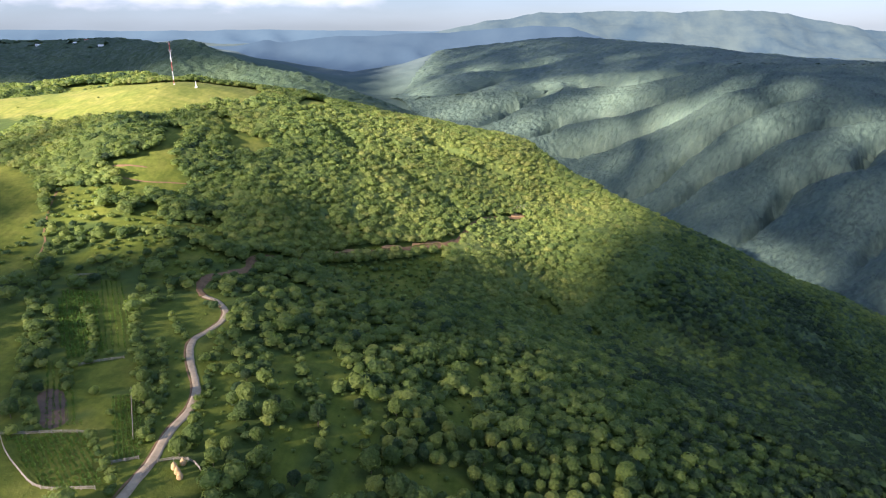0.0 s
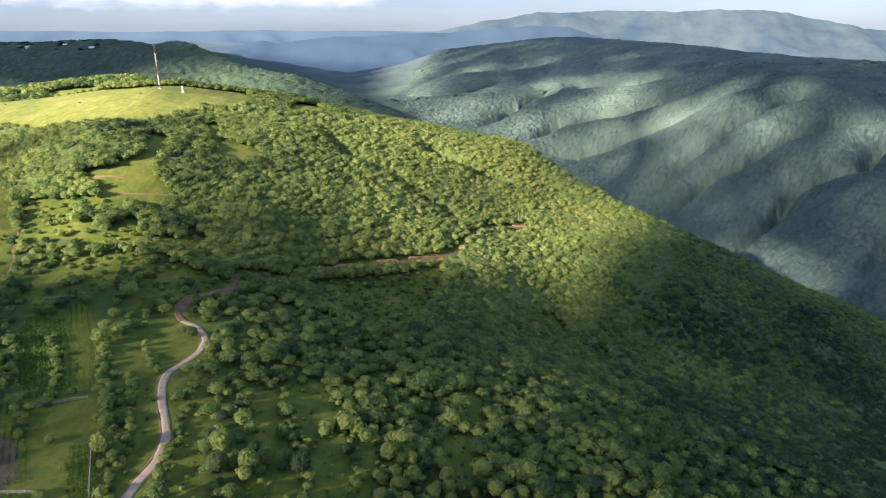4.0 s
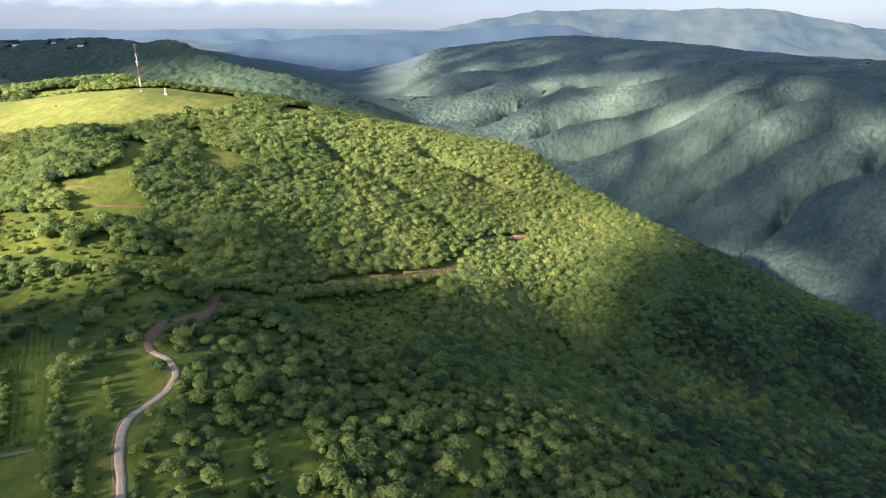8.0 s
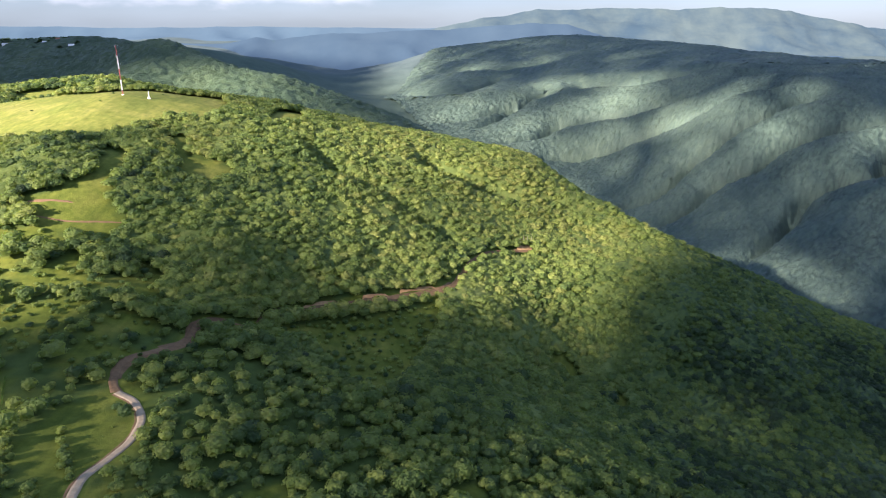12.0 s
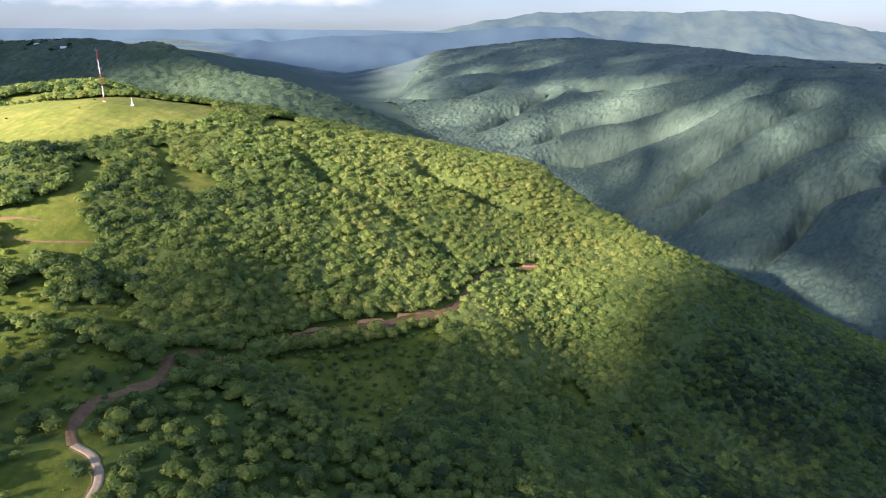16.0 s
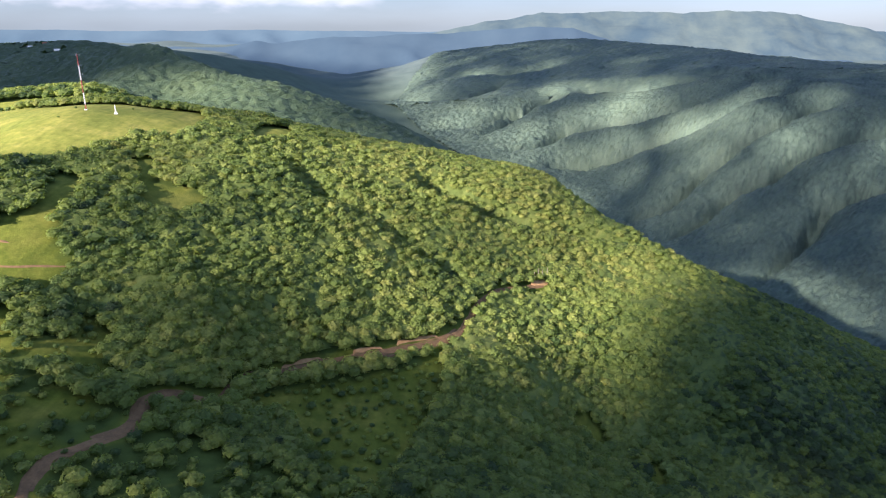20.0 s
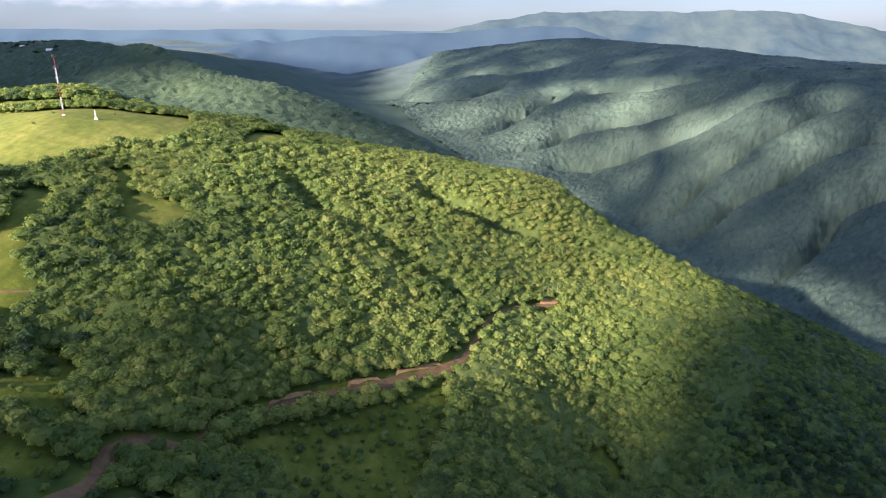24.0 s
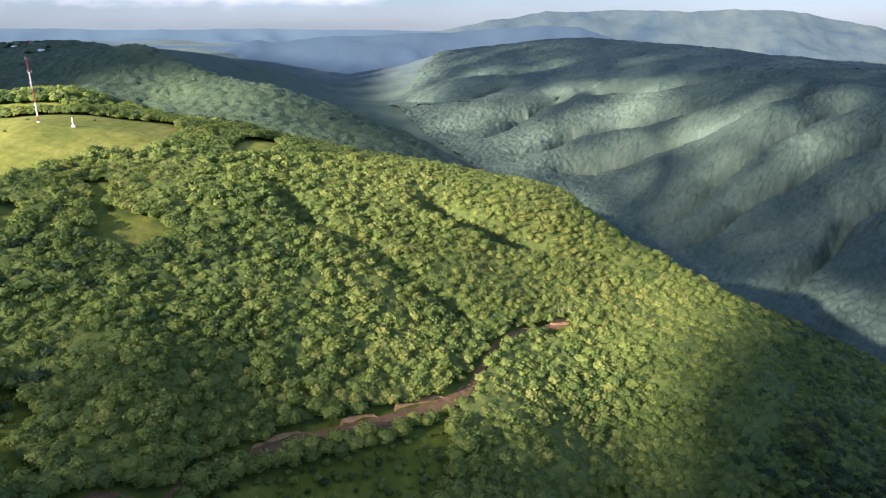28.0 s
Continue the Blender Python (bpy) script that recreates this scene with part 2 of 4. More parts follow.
RILL = [(-110, 578), (-96, 567), (-76, 562), (-57, 560), (-35, 552), (-12, 543)]
RAVINES = [
    [(-20, 2150), (50, 2194), (98, 2226), (170, 2270)], [(60, 2100), (95, 2143), (144, 2207), (216, 2301), (300, 2370)],
    [(130, 1960), (227, 2012), (327, 2116), (433, 2125), (549, 2102), (653, 2054), (763, 2087), (900, 2150)],
    [(250, 1900), (371, 1945), (467, 1943), (554, 1922), (617, 1878), (658, 1870), (800, 1850)],
    [(400, 1610), (457, 1623), (546, 1666), (600, 1672), (669, 1687), (726, 1697), (850, 1730)],
    [(430, 1490), (495, 1516), (577, 1543), (660, 1535), (718, 1560), (773, 1573), (869, 1590), (969, 1608), (1150, 1640)],
    [(520, 1250), (593, 1304), (708, 1403), (781, 1417), (842, 1403), (937, 1480), (1100, 1510)],
    [(600, 1000), (720, 1120), (880, 1220), (1050, 1330)],
    [(-230, 2500), (-120, 2420), (40, 2470), (140, 2600)], [(-60, 2800), (150, 2750), (330, 2850)], [(420, 2420), (620, 2330), (850, 2420)]]
NODES = np.array(CREST + MEADOW + TRACK + SLOPE + FORE + VALLEY + OPPOSITE + WEST + EDGE, float)


def bend(d2):
    return d2 * np.log(d2 + 1e-9) * 0.5


def thin_plate(nodes, soft):
    """Weights of the thin plate that lies on the landform lines."""
    p, n = nodes[:, :2] / 1000, len(nodes)
    k = bend(((p[:, None] - p[None]) ** 2).sum(2)) + np.eye(n) * soft
    q = np.hstack([np.ones((n, 1)), p])
    a = np.block([[k, q], [q.T, np.zeros((3, 3))]])
    return np.linalg.solve(a, np.concatenate([nodes[:, 2], np.zeros(3)]))


PLATE = thin_plate(NODES, 2e-5)


def hill_noise(x, y, size, seed):
    """Smooth value noise, -1 to 1."""
    x, y = np.asarray(x, float) / size + seed * 17.13, np.asarray(y, float) / size - seed * 9.71
    i, j = np.floor(x), np.floor(y)
    u, v = x - i, y - j
    u, v = u * u * (3 - 2 * u), v * v * (3 - 2 * v)

    def h(a, b):
        s = np.sin(a * 127.1 + b * 311.7 + seed * 74.7) * 43758.5453
        return 2 * (s - np.floor(s)) - 1

    return (h(i, j) * (1 - u) + h(i + 1, j) * u) * (1 - v) + (h(i, j + 1) * (1 - u) + h(i + 1, j + 1) * u) * v


def ramp(v, a, b):
    t = np.clip((np.asarray(v, float) - a) / (b - a), 0, 1)
    return t * t * (3 - 2 * t)


def line_gap(x, y, line):
    """Distance from points to a line of straight stretches."""
    best = np.full(np.shape(x), 1e9)
    for (xa, ya), (xb, yb) in zip(line, line[1:]):
        dx, dy = xb - xa, yb - ya
        t = np.clip(((x - xa) * dx + (y - ya) * dy) / (dx * dx + dy * dy), 0, 1)
        best = np.minimum(best, np.hypot(x - xa - t * dx, y - ya - t * dy))
    return best


def height(x, y):
    x, y = np.asarray(x, float), np.asarray(y, float)
    sh = x.shape
    p = np.stack([x.ravel(), y.ravel()], 1) / 1000
    z = np.empty(len(p))
    for a in range(0, len(p), 20000):
        b = p[a:a + 20000]
        d2 = ((b[:, None] - NODES[None, :, :2] / 1000) ** 2).sum(2)
        z[a:a + 20000] = bend(d2) @ PLATE[:-3] + PLATE[-3] + b @ PLATE[-2:]
    z = z.reshape(sh)
    # spurs and gullies of the opposite mountain, running down to the valley
    far = ramp(x + 0.55 * (y - 1000), 520, 900) * ramp(y, 700, 1100)
    on = far > 0
    if on.any():
        fx, fy = x[on], y[on]
        wx, wy = fx + 16 * hill_noise(fx, fy, 110, 3), fy + 16 * hill_noise(fx, fy, 110, 4)
        gap = np.full(fx.shape, 1e9)
        for line in RAVINES:
            gap = np.minimum(gap, line_gap(wx, wy, line))
        swell = 34 * ramp(gap, -20, 95) - 20 - 38 * np.exp(-(gap / 15) ** 2)
        rills = np.abs(hill_noise(fx * 0.55 - fy * 0.25, fy + fx * 0.3, 55, 8)) * 5 + 2 * hill_noise(fx, fy, 40, 7)
        z = z.copy()
        z[on] += far[on] * (swell * (1 - 0.7 * ramp(fy, 2350, 3000)) + rills + 5 * hill_noise(fx, fy, 160, 5))
    z = z - 19 * np.exp(-(line_gap(x, y, GULLY) / 12) ** 2) + 4 * np.exp(-(line_gap(x, y + 22, GULLY) / 11) ** 2) - 5.5 * np.exp(-(line_gap(x, y, RILL) / 9) ** 2)
    near = 1 - far
    z = z + ramp(y, 1300, 1700) * near * 13 * hill_noise(x, y, 260, 6)
    z = z + near * (2.2 * hill_noise(x, y, 70, 1) + 0.8 * hill_noise(x, y, 23, 2))
    return z


# ---- what grows where ----
def inside(x, y, ring):
    """Whether points lie within a closed outline."""
    r = np.zeros(np.shape(x), bool)
    n = len(ring)
    for k in range(n):
        (xa, ya), (xb, yb) = ring[k], ring[(k + 1) % n]
        r ^= ((ya > y) != (yb > y)) & (x < (xb - xa) * (y - ya) / (yb - ya + 1e-9) + xa)
    return r


HILL_MEADOW = [(-760, 600), (-400, 548), (-340, 517), (-312, 502), (-275, 500), (-250, 503), (-226, 535), (-212, 568), (-190, 580), (-186, 626), (-200, 655),
               (-265, 640), (-330, 640), (-430, 680), (-760, 740)]
KNOLL_GLADE = [(-550, 895), (-500, 872), (-450, 885), (-425, 915), (-455, 948), (-530, 930)]
PLATEAU_GLADE = [(-1080, 1470), (-950, 1460), (-850, 1450), (-835, 1545), (-960, 1560), (-1090, 1570)]
GLADES = [
    [(-226, 504), (-218, 468), (-230, 446), (-246, 438), (-225, 418), (-190, 417), (-186, 438), (-200, 449), (-207, 465), (-210, 502)],
    [(-199, 535), (-195, 542), (-187, 536), (-183, 524), (-185, 513), (-192, 520)],
    [(-158, 633), (-152, 656), (-136, 668), (-131, 640), (-139, 621), (-150, 614)],
    [(-268, 403), (-256, 412), (-229, 406), (-222, 379), (-240, 366)],
    [(-211, 353), (-197, 359), (-175, 366), (-171, 344), (-195, 334)],
    [(-330, 446), (-297, 431), (-267, 402), (-246, 356), (-222, 310), (-224, 290), (-290, 300)],
    [(-97, 391), (-86, 412), (-38, 442), (-12, 470), (-13, 427), (-24, 385), (-31, 345), (-51, 352), (-74, 386)],
    [(58, 463), (69, 473), (80, 456), (68, 451)], [(93, 447), (102, 448), (101, 418), (92, 416)],
    [(40, 556), (54, 574), (60, 568), (46, 552)], [(-185, 508), (-182, 519), (-172, 519), (-162, 522), (-151, 516), (-151, 503), (-160, 495), (-171, 495), (-178, 497)]]
FIELDS = [
    [(-194, 290), (-177, 293), (-140, 228), (-150, 219), (-172, 248)], [(-158, 219), (-149, 221), (-121, 178), (-132, 172)],
    [(-148, 221), (-129, 231), (-116, 205), (-133, 197)], [(-132, 197), (-125, 200), (-103, 163), (-119, 177)],
    [(-124, 200), (-114, 202), (-97, 168), (-103, 162)], [(-142, 171), (-118, 177), (-100, 151), (-116, 147)],
    [(-200, 250), (-203, 284), (-174, 235), (-145, 177), (-145, 172), (-175, 180)], [(-189, 312), (-171, 306), (-132, 235), (-142, 230)],
    [(-148, 269), (-139, 306), (-117, 283), (-116, 251), (-108, 225), (-97, 198), (-100, 184), (-118, 228)],
    [(-107, 249), (-102, 264), (-74, 182), (-83, 175)], [(-71, 255), (-57, 267), (-45, 237), (-56, 221)], [(-54, 224), (-41, 232), (-31, 172), (-38, 166)],
    [(-39, 222), (-29, 230), (-27, 197), (-33, 188)], [(-66, 191), (-53, 204), (-47, 171), (-59, 166)], [(-21, 189), (2, 196), (2, 182), (-21, 172)],
    [(-7, 245), (7, 256), (7, 221), (-3, 213)], [(-1, 288), (10, 291), (13, 263), (4, 260)], [(-79, 241), (-71, 253), (-59, 212), (-64, 199)],
    [(-93, 165), (-82, 169), (-71, 155), (-87, 146)], [(-112, 160), (-96, 166), (-98, 146), (-110, 140)], [(-170, 160), (-143, 172), (-118, 148), (-104, 148), (-120, 120), (-170, 130)]]
HEDGEROWS = [
    [(-212, 297), (-186, 254), (-164, 216), (-153, 195), (-133, 172)], [(-172, 272), (-155, 247), (-141, 220)], [(-148, 270), (-126, 227), (-110, 201), (-99, 174)],
    [(-126, 247), (-109, 211), (-102, 188)], [(-118, 175), (-107, 164), (-96, 148)], [(-105, 260), (-99, 234), (-92, 207), (-90, 188), (-84, 175)],
    [(-69, 254), (-60, 229), (-56, 224), (-49, 201), (-44, 172)], [(-39, 230), (-34, 207), (-33, 186)], [(-28, 225), (-25, 201)],
    [(-135, 275), (-117, 250)], [(-111, 298), (-99, 257), (-87, 232)], [(-195, 278), (-178, 258), (-165, 236)],
    [(-151, 219), (-138, 200)]]
HOUSES = [(-887, 1415), (-814, 1423), (-824, 1486), (-727, 1362)]
OPEN_SLOPE = [(-252, 300), (-262, 405), (-195, 425), (-152, 405), (-122, 352), (-148, 305), (-200, 290)]
ROAD_LINE = [(-112, 20), (-106, 50), (-100, 80), (-97, 106), (-96, 128), (-94, 148), (-94, 166), (-95, 181), (-94, 196), (-97, 210), (-105, 226), (-111, 239), (-114, 252), (-112, 265), (-111, 277), (-114, 289), (-121, 299), (-130, 304)]
DIRT_LINE = [(-130, 304), (-136, 313), (-137, 327), (-129, 342), (-124, 356), (-126, 372), (-118, 380), (-104, 386), (-101, 401), (-96, 413), (-88, 420), (-70, 437), (-48, 450), (-15, 476),
             (-4, 490), (1, 503), (10, 526), (24, 547), (53, 571)]


def woods(x, y):
    """1 in the woods, 0 on open ground."""
    x, y = np.asarray(x, float), np.asarray(y, float)
    w = np.ones(x.shape)
    for ring in [HILL_MEADOW, KNOLL_GLADE, PLATEAU_GLADE] + GLADES + FIELDS:
        w[inside(x, y, ring)] = 0
    w[inside(x, y, OPEN_SLOPE) & (hill_noise(x, y, 13, 61) > 0.3)] = 0
    for hx, hy in HOUSES:
        w[(np.abs(x - hx) < 13) & (y > hy - 26) & (y < hy + 9)] = 0
    w[line_gap(x, y, ROAD_LINE) < 4.2] = 0
    w[line_gap(x, y, DIRT_LINE) < 2.2] = 0
    w[line_gap(x, y, DIRT_LINE[:8]) < 4.2] = 0
    w[line_gap(x, y, DIRT_LINE[8:11]) < 2.8] = 0
    w[line_gap(x, y, DIRT_LINE[10:15]) < 5.0] = 0
    return w


# ---- ground ----
def graded(a0, a1, fine, lo, hi, grow, most):
    """Coordinates that are fine from lo to hi and widen outwards."""
    mid = list(np.arange(lo, hi + fine / 2, fine))
    s, out, p = fine, [], mid[-1]
    while p < a1:
        s = min(s * grow, most)
        p += s
        out.append(p)
    s, back, p = fine, [], mid[0]
    while p > a0:
        s = min(s * grow, most)
        p -= s
        back.append(p)
    return np.array(back[::-1] + mid + out)


def mesh_from(name, verts, faces, smooth=True):
    """A mesh from arrays; faces have one common number of corners."""
    me = bpy.data.meshes.new(name)
    verts, faces = np.asarray(verts, np.float32), np.asarray(faces, np.int32)
    me.vertices.add(len(verts))
    me.vertices.foreach_set("co", verts.ravel())
    n = faces.shape[1]
    me.loops.add(faces.size)
    me.loops.foreach_set("vertex_index", faces.ravel())
    me.polygons.add(len(faces))
    me.polygons.foreach_set("loop_start", np.arange(0, faces.size, n, dtype=np.int32))
    me.polygons.foreach_set("loop_total", np.full(len(faces), n, np.int32))
    me.polygons.foreach_set("use_smooth", np.full(len(faces), smooth))
    me.update()
    me.validate()
    return me


def floats(me, name, values):
    at = me.attributes.new(name, "FLOAT", "POINT")
    at.data.foreach_set("value", np.asarray(values, np.float32))


gx = graded(-4800, 4800, 5.5, -340, 420, 1.026, 120)
gy = graded(-2500, 5100, 5.5, 130, 760, 1.014, 70)
GX, GY = np.meshgrid(gx, gy)
GZ = height(GX, GY)
idx = np.arange(GX.size).reshape(GX.shape)
quads = np.stack([idx[:-1, :-1], idx[:-1, 1:], idx[1:, 1:], idx[1:, :-1]], -1).reshape(-1, 4)
ground_mesh = mesh_from("ground", np.stack([GX, GY, GZ], -1).reshape(-1, 3), quads)
floats(ground_mesh, "wooded", woods(GX, GY).ravel())
floats(ground_mesh, "dry", (ramp(GY - 0.5 * GX, 540, 640) * (1 - ramp(GX, -40, 60))).ravel())
# these two bring in the haze-tinted ground colours farther off
floats(ground_mesh, "haze", ramp(GY + 0.2 * GX, 2300, 3300).ravel())
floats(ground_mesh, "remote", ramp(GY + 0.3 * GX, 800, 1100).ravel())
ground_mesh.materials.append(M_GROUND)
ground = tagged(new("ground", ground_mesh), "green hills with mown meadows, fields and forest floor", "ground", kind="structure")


# ---- trees ----
def crown_arrays(rng, width, tall, leaves, leaf, rounds=1, core=0.9):
    """A broad-leaved crown: an uneven inner mass and many leaf sprays over it, three corners each."""
    bm = bmesh.new()
    bmesh.ops.create_icosphere(bm, subdivisions=rounds, radius=1)
    lumps = rng.normal(size=(7, 3))
    lumps[:, 2] += 0.3
    lumps /= np.linalg.norm(lumps, axis=1)[:, None]

    def swell(d):
        return 0.82 + 0.2 * np.maximum(0, (d @ lumps.T - 0.45) / 0.55).max(1)

    co = np.array([v.co[:] for v in bm.verts])
    tri = np.array([[v.index for v in f.verts] for f in bm.faces if f.calc_center_median().z > -0.62])
    bm.free()
    size = np.array([width / 2, width / 2, tall / 2])
    body = co * swell(co)[:, None] * core * size * (1 + 0.08 * rng.normal(size=(len(co), 1)))
    d = rng.normal(size=(leaves, 3))
    d[:, 2] = np.where(d[:, 2] < -0.5, -d[:, 2], d[:, 2])
    d /= np.linalg.norm(d, axis=1)[:, None]
    c = d * swell(d)[:, None] * size * rng.uniform(0.9, 1.05, (leaves, 1))
    out = d + rng.normal(size=(leaves, 3)) * 0.38 + np.array([0, 0, 0.15])
    out /= np.linalg.norm(out, axis=1)[:, None]
    u = np.cross(out, rng.normal(size=(leaves, 3)))
    u /= np.linalg.norm(u, axis=1)[:, None]
    v = np.cross(out, u)
    s = leaf * rng.uniform(0.6, 1.3, (leaves, 1))
    q = np.stack([c - u * s * 0.5 - v * s * 0.3, c + u * s * 0.5 - v * s * 0.3 - out * s * 0.1, c + v * s * 0.6 + out * s * 0.15], 1)
    lift = np.array([0, 0, tall * 0.5])
    return body + lift, tri, q + lift


def tree_kind(rng, width, tall, leaves, leaf, rounds=1):
    """One tree as arrays: triangles of the core and of the leaf sprays, foot at z = 0."""
    body, tri, q = crown_arrays(rng, width, tall * 0.86, leaves, leaf, rounds)
    n = len(body)
    verts = np.concatenate([body, q.reshape(-1, 3)]) + np.array([0, 0, tall * 0.1])
    k = np.arange(len(q)) * 3 + n
    faces = np.concatenate([tri, np.stack([k, k + 1, k + 2], 1)])
    return verts, faces


def plant(name, kinds, spots, material, label, category="forest", smooth=False):
    """Joins many trees into one mesh. spots: x, y, z, size, turn, tint."""
    rng = np.random.default_rng(len(spots) + 7)
    pick = rng.integers(0, len(kinds), len(spots))
    vs, fs, ts, base = [], [], [], 0
    for k, (v, f) in enumerate(kinds):
        s = spots[pick == k]
        if not len(s):
            continue
        c, n = np.cos(s[:, 4])[:, None], np.sin(s[:, 4])[:, None]
        sz = s[:, 3][:, None]
        wide = sz * rng.uniform(0.98, 1.25, (len(s), 1))
        X = (v[None, :, 0] * c - v[None, :, 1] * n) * wide + s[:, 0][:, None]
        Y = (v[None, :, 0] * n + v[None, :, 1] * c) * wide + s[:, 1][:, None]
        Z = v[None, :, 2] * sz + s[:, 2][:, None]
        vs.append(np.stack([X, Y, Z], -1).reshape(-1, 3))
        fs.append((f[None] + (np.arange(len(s)) * len(v))[:, None, None]).reshape(-1, 3) + base)
        ts.append(np.repeat(s[:, 5], len(v)))
        base += len(s) * len(v)
    me = mesh_from(name, np.concatenate(vs), np.concatenate(fs), smooth)
    floats(me, "tint", np.concatenate(ts))
    me.materials.append(material)
    return tagged(new(name, me), label, category, kind="stuff")


def scatter(rng, x0, x1, y0, y1, step, keep):
    """Jittered spots kept by chance."""
    a, b = np.meshgrid(np.arange(x0, x1, step), np.arange(y0, y1, step * 0.87))
    a[1::2] += step / 2
    a = a.ravel() + rng.uniform(-0.42, 0.42, a.size) * step
    b = b.ravel() + rng.uniform(-0.42, 0.42, b.size) * step
    k = (rng.random(len(a)) < keep(a, b)) & (a > -0.72 * b - 45) & (a < 0.74 * b + 30)
    return a[k], b[k]


rng = np.random.default_rng(11)
KINDS = [tree_kind(rng, rng.uniform(7.6, 9.6), rng.uniform(6.6, 8.2), 58, 1.35, 1) for _ in range(9)]
NEAR_KINDS = [tree_kind(rng, rng.uniform(7.0, 9.4), rng.uniform(7.0, 9.0), 108, 1.15, 1) for _ in range(9)]


def grove(x, y, lo, hi, tints=(0.1, 0.9)):
    n = len(x)
    return np.stack([x, y, height(x, y) - 0.3, rng.uniform(lo, hi, n), rng.uniform(0, 6.28, n), rng.uniform(*tints, n)], 1)


def low_ground(a, b):
    return b <= 335 - 0.2 * a


def before_crest(a, b):
    """The slope up to the crest of the near hill and a little beyond."""
    return b < 40 + np.interp(a, [-340, -200, -120, -45, 70, 149, 560], [780, 780, 730, 790, 745, 690, 670])


def brush(a, b):
    """Thin scrub on the glade below the dirt road."""
    return inside(a, b, OPEN_SLOPE) * (1 - woods(a, b)) * 0.45 + inside(a, b, GLADES[6]) * 0.75 + inside(a, b, GLADES[4]) * 0.3 + inside(a, b, GLADES[3]) * 0.2


x, y = scatter(rng, -340.0, 560, 300, 790, 4.4, lambda a, b: woods(a, b) * ~low_ground(a, b) * before_crest(a, b) * (0.98 - 0.2 * (hill_noise(a, b, 30, 21) > 0.8)))
s = grove(x, y, 0.58, 0.95)
s[:, 3] *= 1 + 0.22 * hill_noise(x, y, 16, 33)
s[:, 3] *= 1 - 0.1 * ramp(x, 60, 170)
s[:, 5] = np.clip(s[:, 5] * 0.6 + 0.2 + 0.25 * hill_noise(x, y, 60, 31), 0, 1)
# shade of the +x slope and sun on the crest, put into the tint
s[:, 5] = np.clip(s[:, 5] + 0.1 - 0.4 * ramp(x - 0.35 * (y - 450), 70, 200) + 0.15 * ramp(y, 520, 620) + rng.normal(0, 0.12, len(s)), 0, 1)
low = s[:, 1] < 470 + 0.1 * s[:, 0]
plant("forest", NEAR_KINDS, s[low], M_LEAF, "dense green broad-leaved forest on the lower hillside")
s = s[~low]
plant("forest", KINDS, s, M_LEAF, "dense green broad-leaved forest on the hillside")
x, y = scatter(rng, -340.0, 420, 60, 400, 4.2, lambda a, b: woods(a, b) * low_ground(a, b) * (0.42 + 0.3 * (a > -85) + 0.24 * (a > -30)) * (0.25 + 0.75 * ramp(b, 90, 125)))
s = grove(x, y, 0.3, 0.72)
# thicket tint drops towards +x, shade painted into the leaf colour
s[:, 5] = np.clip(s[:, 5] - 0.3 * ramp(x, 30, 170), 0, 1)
big = rng.random(len(s)) < 0.16
s[big, 3] *= 1.5
near = (s[:, 0] > -150) & (s[:, 0] < 110) & (s[:, 1] > 165) & (s[:, 1] < 310) & (s[:, 3] > 0.52)
near &= np.cumsum(near) <= 300
SINGLE, s = s[near], s[~near]
for line in HEDGEROWS:  # bushes in rows along the field edges
    p = np.array(line, float)
    at = np.concatenate([[0], np.cumsum(np.hypot(*np.diff(p, axis=0).T))])
    d = np.arange(0, at[-1], 1.5)
    q = np.stack([np.interp(d, at, p[:, 0]), np.interp(d, at, p[:, 1])], 1) + rng.normal(0, 0.9, (len(d), 2))
    s = np.concatenate([s, grove(q[:, 0], q[:, 1], 0.15, 0.42, (0.15, 0.8))])
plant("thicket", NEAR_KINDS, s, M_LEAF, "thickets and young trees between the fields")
x, y = scatter(rng, -300.0, 120, 320, 580, 5.0, brush)
strips = [scatter(rng, -120.0, 30, 140, 300, 3.0, lambda a, b, ring=ring: inside(a, b, ring) * 0.16) for ring in FIELDS[8:18]]
sx, sy = np.concatenate([p[0] for p in strips]), np.concatenate([p[1] for p in strips])
plant("field_bushes", KINDS, grove(sx, sy, 0.08, 0.26), M_LEAF, "small bushes and tall weeds on the meadow strips", "bushes")
plant("scrub", KINDS, grove(x, y, 0.16, 0.5), M_LEAF, "low bushes scattered over the rough grass", "bushes")
x, y = scatter(rng, -760.0, -180, 470, 760, 14.0, lambda a, b: inside(a, b, HILL_MEADOW) * 0.05)
plant("meadow_bushes", KINDS, grove(x, y, 0.14, 0.26), M_LEAF, "few small bushes dotted over the meadow", "bushes")
